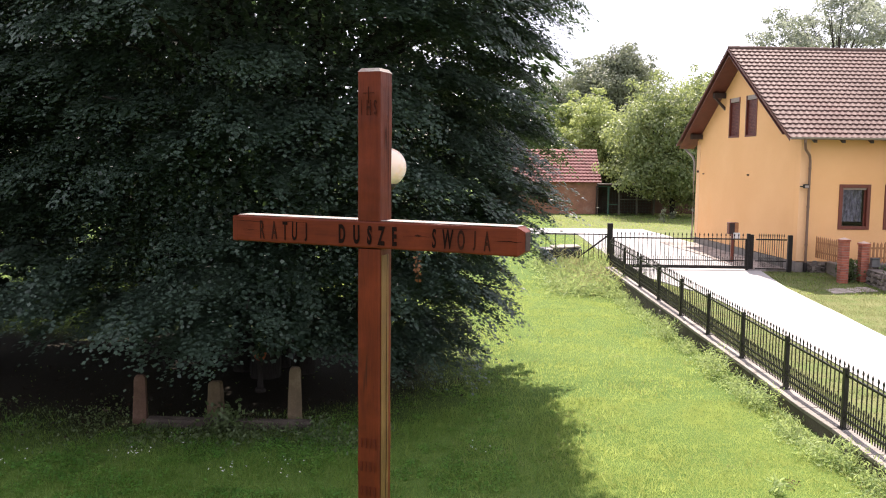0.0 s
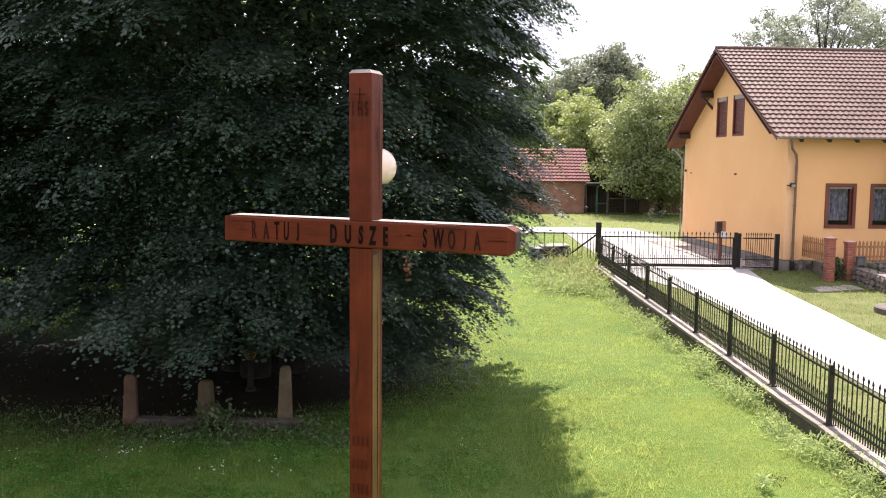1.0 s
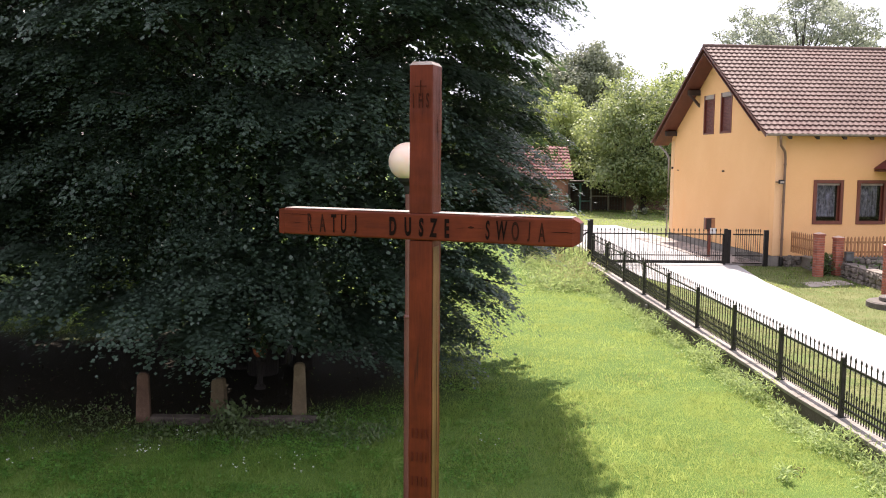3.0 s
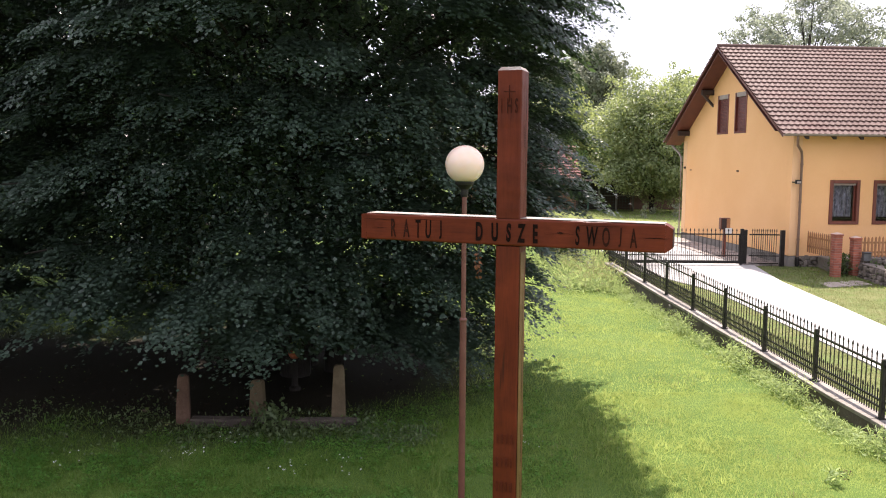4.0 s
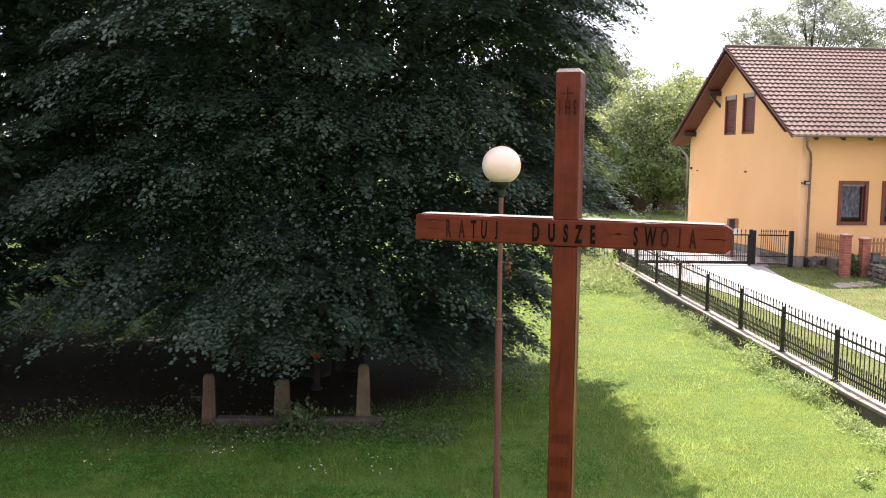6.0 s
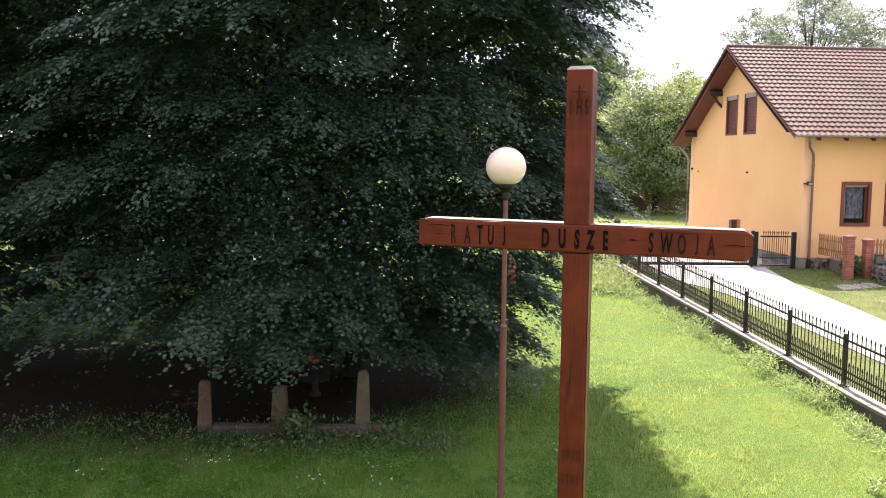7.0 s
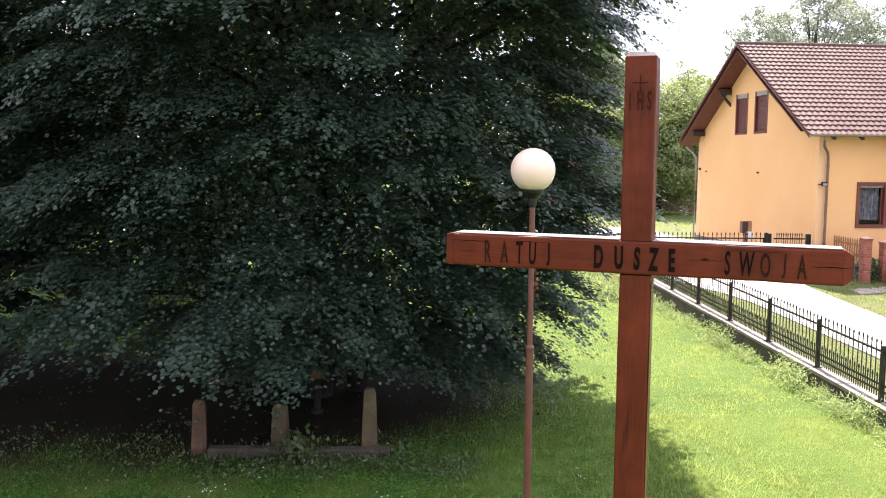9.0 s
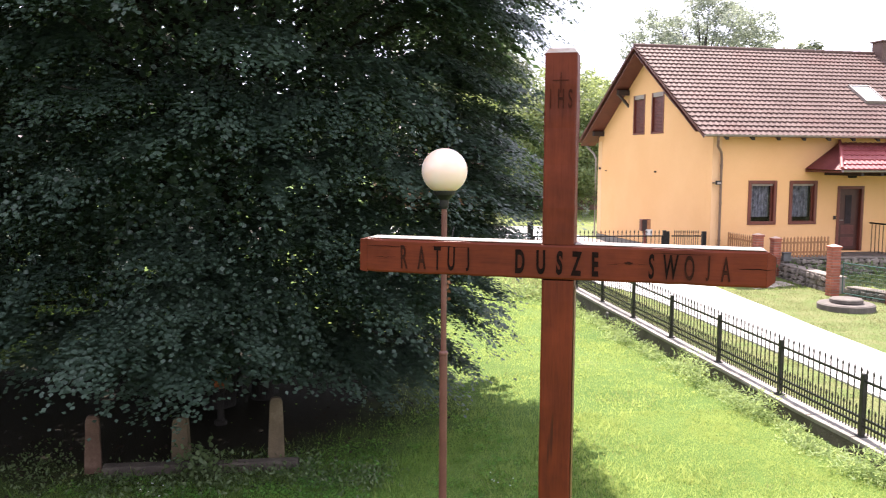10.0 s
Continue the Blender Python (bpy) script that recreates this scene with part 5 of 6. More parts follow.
def build_pillar(x, y, z, courses, yaw, label, wide=0.82):
    """Brick pillar, 0.29 m square, with a stepped pale cap."""
    p = thing("brick_pillar", pose(x, y, z, 0, 0, yaw) @ Matrix.Diagonal((wide, wide, 1, 1)), label, "pillar", "brick pillars")
    part("core", soft_box(-0.135, 0.135, -0.135, 0.135, -0.1, courses * 0.075, 0.004), M["mortar"], p)
    for k in range(courses):
        flip = k % 2
        for i in range(4):
            ob = part("brick", brick_me, None, p)
            ob.matrix_basis = pose(0, 0, k * 0.075 + 0.006, 0, 0, 90 * i) @ pose((0.045 if flip else -0.045), -0.1, 0)
    part("cap", soft_box(-0.17, 0.17, -0.17, 0.17, courses * 0.075, courses * 0.075 + 0.05, 0.008), M["brick"], p)
    bm = bmesh.new()
    lo = [bm.verts.new((sx * 0.165, sy * 0.165, courses * 0.075 + 0.0505)) for sx, sy in ((-1, -1), (1, -1), (1, 1), (-1, 1))]
    hi = bm.verts.new((0, 0, courses * 0.075 + 0.11))
    for k in range(4):
        bm.faces.new((lo[k], lo[(k + 1) % 4], hi))
    bm.faces.new(lo[::-1])
    part("cap_top", bm, M["capstone"], p, "pale pyramid cap")
    return p


build_pillar(11.09, 26.3, 0.22, 17, 5, "red brick pillar with a flat cap beside the path")
build_pillar(11.78, 26.55, 0.17, 16, 5, "red brick pillar carrying a grey letterbox")
build_pillar(11.52, 22.95, 0.2, 17, 5, "red brick pillar with a pale pyramid cap near the well", 0.86)
build_pillar(12.15, 21.3, 0.2, 17, 5, "red brick pillar with a pale pyramid cap at the garden gate", 0.86)
lb = thing("letterbox", pose(11.94, 26.42, 0.70), "small grey metal letterbox fixed to the brick pillar", "letterbox")
part("box_body", soft_box(-0.02, 0.22, -0.14, 0.0, 0.03, 0.27, 0.012), M["box_grey"], lb)
part("box_lid", soft_box(-0.03, 0.23, -0.16, 0.01, 0.271, 0.30, 0.01), M["box_grey"], lb)

gw = thing("garden_wall", pose(0, 0, 0), "low rough field stone garden wall with slab coping", "wall", kind="structure")
for (x0, y0), (x1, y1), z0, z1, rows, sd in (((11.85, 26.3), (11.75, 23.2), 0.15, 0.62, 3, 3), ((11.85, 22.8), (12.2, 21.5), 0.15, 0.42, 2, 8), ((11.95, 26.6), (16.5, 26.6), 0.15, 0.75, 4, 9)):
    d = Vector((x1 - x0, y1 - y0, 0))
    L, yaw = d.length, math.degrees(math.atan2(d.y, d.x))
    body = part("wall_core", soft_box(0, L, 0.02, 0.28, 0, z1, 0.01), M["mortar"], gw)
    body.matrix_basis = pose(x0, y0, 0, 0, 0, yaw)
    stones_between(gw, (x0, y0), (x1, y1), z0, z1, rows, sd)
    n = max(2, int(L / 0.6))
    for k in range(n):
        cp = part("coping", soft_box(L * k / n + 0.008, L * (k + 1) / n - 0.008, -0.05, 0.33, z1, z1 + 0.05, 0.012), M["stone"], gw)
        cp.matrix_basis = pose(x0, y0, 0.002 * (k % 3), 0, 0, yaw)

# stained picket fence from the house to the pillars
pk = bmesh.new()
prism(pk, [(-0.03, 0.0), (0.03, 0.0), (0.03, 0.62), (0.0, 0.68), (-0.03, 0.62)], "y", -0.01, 0.01)
pk_me = finish(pk, "picket", M["picket"])


def wooden_fence(p, q, z, label):
    d = Vector(q) - Vector(p)
    L = d.length
    f = thing("picket_fence", pose(*p, z, 0, 0, math.degrees(math.atan2(d.y, d.x))), label, "fence", "garden picket fences")
    for zz in (0.16, 0.46):
        part("rail", soft_box(0, L, 0.012, 0.045, zz, zz + 0.06, 0.004), M["picket"], f)
    n = int(L / 0.115)
    for k in range(n):
        ob = part("picket", pk_me, None, f)
        ob.location = (L * (k + 0.5) / n, 0, random.uniform(-0.012, 0.012))


wooden_fence(hx(0.55, -0.12), (11.05, 26.55), 0.82, "low stained wooden picket fence beside the house wall")
wooden_fence((11.98, 26.72), (13.75, 26.9), 0.76, "stained wooden picket fence on the garden wall")
whole("garden_bed", soft_box(11.3, 16.5, 26.85, 28.05, 0.1, 0.7, 0.03), M["mortar"], "raised garden bed with dark soil against the house", "garden bed")

# post box on a stake by the yard
sb = thing("meter_post", pose(8.97, 30.2, 0.36), "brown wooden box on a stake with a white plate below", "post box")
part("stake", soft_box(-0.05, 0.05, -0.05, 0.05, -0.1, 1.0, 0.006), M["brown"], sb)
part("box_body", soft_box(-0.17, 0.15, -0.12, 0.12, 1.0, 1.40, 0.012), M["brown"], sb)
part("box_front", soft_box(-0.15, 0.02, -0.126, -0.121, 1.02, 1.38, 0.002), M["timber"], sb)
part("box_door", soft_box(0.03, 0.15, -0.128, -0.121, 1.02, 1.38, 0.002), M["picket"], sb, "pale brown wooden flap")
part("white_plate", soft_box(-0.02, 0.2, -0.16, -0.145, 0.86, 1.06, 0.004), M["white"], sb)

# round concrete well cover
well = thing("well_cover", pose(10.65, 20.9, 0.2), "round old concrete well cover of two stacked slabs", "well")
bm = bmesh.new()
lathe(bm, ((0.62, -0.1), (0.66, 0.0), (0.66, 0.13), (0.62, 0.16)), 28)
part("lower_slab", bm, M["well"], well)
bm = bmesh.new()
lathe(bm, ((0.36, 0.161), (0.38, 0.18), (0.38, 0.25), (0.35, 0.27)), 24)
part("upper_slab", bm, M["well"], well, "darker round lid slab")

# stepping slabs before the pillars
sp = thing("path", pose(0, 0, 0), "broken pale path slabs in the grass before the pillars", "path", kind="structure")
rnd = random.Random(12)
for i in range(4):
    for j in range(2):
        x, y = 10.25 + 0.36 * i + rnd.uniform(-0.03, 0.03), 24.6 + 0.42 * j + 0.12 * i
        bm = soft_box(-0.17, 0.17, -0.19, 0.19, -0.05, 0.022, 0.015)
        for v in bm.verts:
            v.co += 0.02 * noise.noise_vector(v.co * 4 + Vector((i, j, 0)))
        ob = part("slab", bm, M["slab"], sp)
        ob.matrix_basis = pose(x, y, land(x, y), 0, 0, rnd.uniform(-8, 8))

# mesh gate between the two nearest pillars
mg = thing("mesh_gate", pose(11.68, 22.75, 0.25, 0, 0, -72), "green wire mesh garden gate between brick pillars", "gate")
bm = bmesh.new()
for p, q in (((0, 0, 0.05), (1.35, 0, 0.05)), ((0, 0, 0.85), (1.35, 0, 0.85)), ((0, 0, 0.05), (0, 0, 0.85)), ((1.35, 0, 0.05), (1.35, 0, 0.85))):
    tube(bm, p, q, 0.016, n=6)
part("gate_frame", bm, M["green"], mg)
bm = bmesh.new()
for k in range(1, 22):
    tube(bm, (1.35 * k / 22, 0, 0.05), (1.35 * k / 22, 0, 0.85), 0.003, n=4)
for k in range(1, 8):
    tube(bm, (0, 0, 0.05 + 0.1 * k), (1.35, 0, 0.05 + 0.1 * k), 0.003, n=4)
part("wire_mesh", bm, M["green"], mg)

# cobbled strip along the gable
ap = thing("paver_strip", pose(0, 0, 0), "strip of grey brown pavers along the gable wall", "paving", kind="structure")
pv_me = finish(soft_box(-0.095, 0.095, -0.145, 0.145, -0.05, 0.03, 0.008), "paver", M["paver"])
for j in range(30):
    for i in range(7):
        u, v = -0.2 - 0.2 * i - (0.05 if j % 2 else 0), 0.25 + 0.305 * j
        x, y = hx(u, v)
        ob = part("paver", pv_me, None, ap)
        ob.matrix_basis = pose(x, y, land(x, y) + 0.032 + random.uniform(-0.003, 0.003), 0, 0, 5.1)


# ---- shed, pen and far wall ----
shed = thing("brick_shed", pose(8.3, 58.0, 0.42, 0, 0, 2), "small old brick shed with a red tiled roof", "shed")
bm = bmesh.new()
box(bm, -7.0, 0.0, 0.0, 4.0, -0.2, 2.15)
prism(bm, [(0.0, 2.15), (4.0, 2.15), (2.0, 4.0)], "x", -6.9, -0.05)
part("wall", bm, M["old_brick"], shed)
def shed_z(v):
    return 2.05 + 2.2 * (v + 0.3) / 2.3
sheet_roof(-0.3, 2.0, -7.2, 0.25, 0.25, 11, M["shed_tile"], shed_z, "roof_tiles", "red clay shed roof in clear rows", shed)
sheet_roof(4.3, 2.0, -7.2, 0.25, 0.25, 11, M["shed_tile"], lambda v: 2.05 + 2.2 * (4.3 - v) / 2.3, "roof_tiles", "red clay shed roof", shed)
bm = bmesh.new()
tube(bm, (0.03, -0.1, 0.0), (0.03, -0.1, 2.0), 0.05, n=8)
part("downpipe", bm, M["zinc"], shed)

pen = thing("animal_pen", pose(8.6, 57.6, 0.42), "dark timber run with teal mesh frames beside the shed", "pen")
for x, mat in ((-0.35, "boards"), (0.4, "green"), (1.1, "pen_post"), (2.25, "pen_post"), (3.35, "pen_post")):
    part("pen_post", soft_box(x - 0.06, x + 0.06, -0.06, 0.06, -0.1, 1.85, 0.01), M[mat], pen)
for x0, x1, z, mat in ((-0.3, 1.1, 1.78, "green"), (1.11, 3.35, 1.78, "pen_post"), (0.4, 1.05, 0.62, "green"), (1.1, 3.35, 0.95, "pen_post")):
    part("pen_rail", soft_box(x0, x1, -0.03, 0.03, z, z + 0.07, 0.008), M[mat], pen)
part("pen_back", soft_box(-0.3, 3.5, 1.6, 1.66, -0.1, 1.9, 0.01), M["boards"], pen)
part("pen_roof", soft_box(-0.3, 3.7, -0.3, 1.9, 1.88, 1.98, 0.02), M["boards"], pen)
bm = bmesh.new()
for k in range(17):
    box(bm, 0.05 + 0.2 * k, 0.056 + 0.2 * k, 0.0, 0.006, 0.0, 1.8)
for k in range(9):
    box(bm, 0.05, 3.3, 0.007, 0.012, 0.2 * k, 0.2 * k + 0.006)
part("wire_mesh", bm, M["green"], pen)

bm = bmesh.new()
box(bm, 8.0, 40, 59.6, 59.9, 0.2, 2.05)
box(bm, 7.96, 40, 59.54, 59.96, 2.051, 2.2)
whole("garden_wall_far", bm, M["far_wall"], "old brown garden wall under the trees", "wall", kind="structure")
bm = bmesh.new()
box(bm, 10.6, 12.9, 74, 80, 0.2, 3.4)
prism(bm, [(74, 3.4), (80, 3.4), (77, 4.1)], "x", 10.5, 13.0)
whole("far_building", bm, M["white"], "pale far building behind the trees", "building", kind="structure")


# ---- trees ----
LEAF = np.array(((0, 0, 0), (0.28, 0.36, -0.02), (0.68, 0.30, -0.08), (1, 0, -0.2), (0.68, -0.30, -0.08), (0.28, -0.36, -0.02)))
KITE = np.array(((0, 0, 0), (0.42, 0.40, -0.05), (1, 0, -0.18), (0.42, -0.40, -0.05)))
ROUND = np.array(((0, 0, 0), (0.44, 0.48, -0.04), (1, 0, -0.16), (0.44, -0.48, -0.04)))
BLADE = np.array(((0, 0.5, 0), (0, -0.5, 0), (1, 0, 0)))


def unit(a):
    return a / np.maximum(1e-6, np.linalg.norm(a, axis=1, keepdims=True))


def leaf_verts(pos, nrm, axis, size, shape=LEAF, width=1.0):
    """Corners of leaves that lie at pos, face nrm and point along axis."""
    n = unit(nrm)
    x = unit(axis - n * np.sum(axis * n, axis=1, keepdims=True))
    y = np.cross(n, x)
    s = np.asarray(size)[:, None, None]
    k = shape[None, :, :] * np.array((1, width, 1))
    v = pos[:, None, :] + s * (k[:, :, 0:1] * x[:, None, :] + k[:, :, 1:2] * y[:, None, :] + k[:, :, 2:3] * n[:, None, :])
    return v.reshape(-1, 3)


def bough(rng, tip, out, wide, deep, n, droop):
    """A flat drooping spray of leaves that reaches out to tip."""
    side = np.array((-out[1], out[0], 0.0))
    o = np.array((out[0], out[1], 0.0))
    # twigs fan out from the stem and carry small flat sprays of overlapping leaves
    m = max(4, n // 26)
    tw = rng.integers(0, 9, m)
    a = (tw - 4) / 4 * 0.85
    r = np.sqrt(rng.random(m))
    reach = 1 - 0.30 * np.abs(tw - 4) / 4 + 0.12 * np.sin(tw * 2.7)
    s = r * np.sin(a) * wide * reach + rng.normal(0, 0.05, m)
    d = -deep + r * np.cos(a) * deep * reach + rng.normal(0, 0.05, m)
    lift, lean = rng.normal(0, 0.055, m), rng.normal(0, 0.16, (m, 3))
    of = rng.integers(0, m, n)
    ang = a[of]
    along, across = rng.normal(0, 0.105, n), rng.normal(0, 0.065, n)
    d = d[of] + along * np.cos(ang) - across * np.sin(ang)
    s = s[of] + along * np.sin(ang) + across * np.cos(ang)
    t = 1 + d / deep
    z = droop - droop * t ** 2 - 0.25 * np.abs(s) ** 2 + lift[of] - 0.25 * np.maximum(0, along) + rng.normal(0, 0.018, n)
    pos = tip + d[:, None] * o + s[:, None] * side
    pos[:, 2] += z - droop
    slope = (0.12 + 0.5 * droop * t) * np.interp(tip[2], (2.5, 4.0, 6.0), (0.9, 1.15, 2.1))
    nrm = np.stack((slope * o[0], slope * o[1], np.ones(n)), 1) + lean[of] + rng.normal(0, 0.15, (n, 3))
    axis = np.cos(ang)[:, None] * o + np.sin(ang)[:, None] * side + rng.normal(0, 0.5, (n, 3))
    axis[:, 2] -= 0.35
    return pos, nrm, axis


def crown_profile(z):
    """Outer reach of the big tree by height."""
    zs = (0.4, 0.9, 1.5, 2.4, 3.3, 4.2, 5.4, 6.4, 7.4, 8.5, 10.0, 11.5, 12.6)
    rs = (2.7, 3.5, 4.1, 4.5, 4.85, 4.55, 5.0, 5.2, 4.7, 4.05, 3.1, 1.8, 0.6)
    return np.interp(z, zs, rs)


def big_tree(cx, cy, top, name, label, seed, per, rest, detail, material, squash=1.0, bare=None, hanging=(), leaf=(0.13, 0.19)):
    rng = np.random.default_rng(seed)
    t = thing(name, pose(cx, cy, land(cx, cy)), label, "tree")
    fine, coarse = [], []
    z = 0.85
    limbs = []
    k = 0
    while z < top * 0.985:
        zz = (z - 0.35) * 12.6 / top
        R = crown_profile(zz) * squash
        count = max(4, int(math.tau * R / detail))
        for j in range(count):
            az = math.tau * (j + 0.5 * (k % 2) + rng.uniform(-0.35, 0.35)) / count
            out = np.array((math.cos(az), math.sin(az)))
            rr = R + rng.normal(0, 0.20) + 0.36 * noise.noise((out[0] * 1.6 + seed, out[1] * 1.6, z * 0.55))
            if per and out[1] < 0 and out[0] < 0.6:
                rr += (4.5 - R) * min(1, max(0, (-out[1] - 0.4) / 0.3)) * (z < 5.5)
                rr += 0.34 * noise.noise((out[0] * 2.3, out[1] * 2.3 + 4, z * 0.9)) - 1.1 * math.exp(-((out[0] - 0.3) / 0.35) ** 2 - ((z - 2.6) / 1.1) ** 2)
                rr += 0.3 * math.exp(-((out[0] + 0.68) / 0.25) ** 2 - ((z - 4.2) / 1.2) ** 2)
            if per and out[0] > 0.3 and out[1] < -0.5 and z < 1.9:
                rr -= 0.45
            # longer unseen boughs at the back left keep sun off the soil
            if per and out[0] < -0.25 and out[1] > 0.25:
                rr += 0.9
            rr += 0.12 * max(0.0, out[0]) ** 2 * math.exp(-((z - 3.2) / 0.7) ** 2)
            h = z + rng.uniform(-0.32, 0.32)
            if bare is not None and bare(out, h):
                continue
            if rng.random() < (0.05 if out[0] > 0.3 else 0.09):
                continue
            # dark hollows between the boughs
            if per and out[1] < -0.3 and out[0] < 0.7 and noise.noise((out[0] * 3.1, out[1] * 3.1 + 2, z * 0.95)) > 0.3:
                continue
            tip = np.array((out[0] * rr, out[1] * rr, h))
            near = out[1] < 0.45 and z < 6.8 and per > 200
            n = int(per * rng.uniform(0.75, 1.2)) if near else int(rest * rng.uniform(0.8, 1.2))
            p, nr, ax = bough(rng, tip, out, rng.uniform(0.7, 1.25), rng.uniform(1.1, 1.8), n, rng.uniform(0.28, 0.62))
            (fine if near else coarse).append((p, nr, ax))
            if j % 5 == k % 5:
                limbs.append((tip[0], tip[1], h))
        z += 0.52
        k += 1
    for x, y, h in hanging:
        r = math.hypot(x, y)
        (fine if per else coarse).append(bough(rng, np.array((x, y, h)), np.array((x / r, y / r)), 0.8, 1.3, per or 2 * rest, 0.45))
    # inner leaves that close the crown
    n = 64000 if per > 200 else 7000
    az = rng.uniform(0, math.tau, n)
    hz = rng.uniform(0.7, top * 0.93, n)
    hz = np.where((hz < 1.8) & (np.cos(az) < 0.15) & (np.sin(az) < 0.3), hz + 2.0, hz)
    rr = np.array([crown_profile(v * 12.6 / top) for v in hz]) * squash * rng.uniform(0.35, 0.64, n)
    p = np.stack((np.cos(az) * rr, np.sin(az) * rr, hz), 1)
    inner = (p, np.stack((np.cos(az), np.sin(az), 0.7 + 0 * az), 1) + rng.normal(0, 0.5, (n, 3)), rng.normal(0, 1, (n, 3)))
    if fine:
        # a second, looser layer just inside the outer sprays
        m = 52000
        az = rng.uniform(-math.pi, 0.9, m)
        hz = rng.uniform(1.7, 7.0, m)
        rr = np.array([crown_profile(v) for v in hz]) * rng.uniform(0.62, 0.86, m)
        fine.append((np.stack((np.cos(az) * rr, np.sin(az) * rr, hz), 1), np.stack((0.3 * np.cos(az), 0.3 * np.sin(az), 1 + 0 * az), 1) + rng.normal(0, 0.4, (m, 3)), rng.normal(0, 1, (m, 3))))
        p, nr, ax = (np.concatenate(q) for q in zip(*fine))
        part("crown", soup("crown", leaf_verts(p, nr, ax, rng.uniform(0.040, 0.066, len(p)), ROUND), 4, material), None, t)
    verts = []
    for group, lo, hi in ((coarse, *leaf), ([inner], 0.075 if fine else 0.22, 0.12 if fine else 0.34)):
        p, nr, ax = (np.concatenate(q) for q in zip(*group))
        verts.append(leaf_verts(p, nr, ax, rng.uniform(lo, hi, len(p)), KITE))
    part("crown_core" if fine else "crown", soup("crown", np.concatenate(verts), 4, material), None, t)
    bm = bmesh.new()
    stems = [((0.0, 0.0), (0.1, 0.2)), ((-0.55, 0.35), (-1.3, 0.6)), ((0.5, 0.3), (1.2, 0.5)), ((0.1, 0.7), (0.3, 1.8))]
    for i, ((bx, by), (ex, ey)) in enumerate(stems):
        pts = [(bx + (ex - bx) * s ** 1.5 + 0.12 * math.sin(3 * s + i), by + (ey - by) * s ** 1.5, -0.2 + top * 0.72 * s) for s in np.linspace(0, 1, 9)]
        bent(bm, pts, 0.26 if i == 0 else 0.17, 9, 0.25)
    part("trunk", bm, M["bark"], t, smooth=True)
    bm = bmesh.new()
    for i, (x, y, h) in enumerate(limbs):
        a = Vector((0.12 * x, 0.12 * y, max(0.8, h * 0.72)))
        b = Vector((x * 0.93, y * 0.93, h - 0.12))
        mid = a.lerp(b, 0.5) + Vector((0, 0, 0.28))
        bent(bm, (a, a.lerp(mid, 0.6), mid, mid.lerp(b, 0.6) + Vector((0, 0, 0.08)), b), 0.05, 5, 0.18)
    tagged(part("branchwork", bm, M["bark"], t), kind="stuff")
    return t


def open_under(out, h):
    """Where the big tree has no boughs: above the graves, and a window at its left side."""
    if out[0] < -0.78 and -0.4 < out[1] < 0.5:
        return h < 0.95 or 1.2 < h < 2.05
    if out[1] > -0.2:
        return h < 0.9
    if out[0] > 0.5:
        return h < 1.0
    return h < (1.45 if out[0] > 0.2 else 1.62)


# boughs that hang lower than the rest of the crown's edge
HANGING = [(-0.20, -3.65, 1.35), (-0.45, -3.75, 1.6), (0.1, -3.8, 1.65), (-1.3, -3.7, 1.75), (-2.1, -3.3, 1.7), (1.0, -3.1, 1.7),
           (2.1, -2.3, 1.4), (2.9, -1.9, 1.1), (3.3, -1.1, 0.95), (3.35, -0.2, 0.9), (3.2, 0.7, 1.0), (1.5, -2.4, 1.5), (2.4, -1.4, 0.95), (2.8, 1.6, 1.1)]
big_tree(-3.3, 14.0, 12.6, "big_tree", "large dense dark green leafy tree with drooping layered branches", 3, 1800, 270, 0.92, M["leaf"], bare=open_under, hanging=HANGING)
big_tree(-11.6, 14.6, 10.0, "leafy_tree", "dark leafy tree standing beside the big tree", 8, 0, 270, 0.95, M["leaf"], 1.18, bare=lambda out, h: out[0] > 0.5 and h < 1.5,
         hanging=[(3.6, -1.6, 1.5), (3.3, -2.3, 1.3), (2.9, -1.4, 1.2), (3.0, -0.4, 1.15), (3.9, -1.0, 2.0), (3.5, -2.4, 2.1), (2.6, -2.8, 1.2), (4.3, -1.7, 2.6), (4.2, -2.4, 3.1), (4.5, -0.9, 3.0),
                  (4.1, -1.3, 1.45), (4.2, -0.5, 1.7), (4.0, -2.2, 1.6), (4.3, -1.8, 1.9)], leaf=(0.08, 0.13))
# added tree that throws shade on the lawn glimpsed under the big one
big_tree(-9.0, 26.0, 12.5, "leafy_tree", "dark leafy tree added behind the big tree to shade the lawn", 9, 0, 150, 1.05, M["leaf"], 1.0)


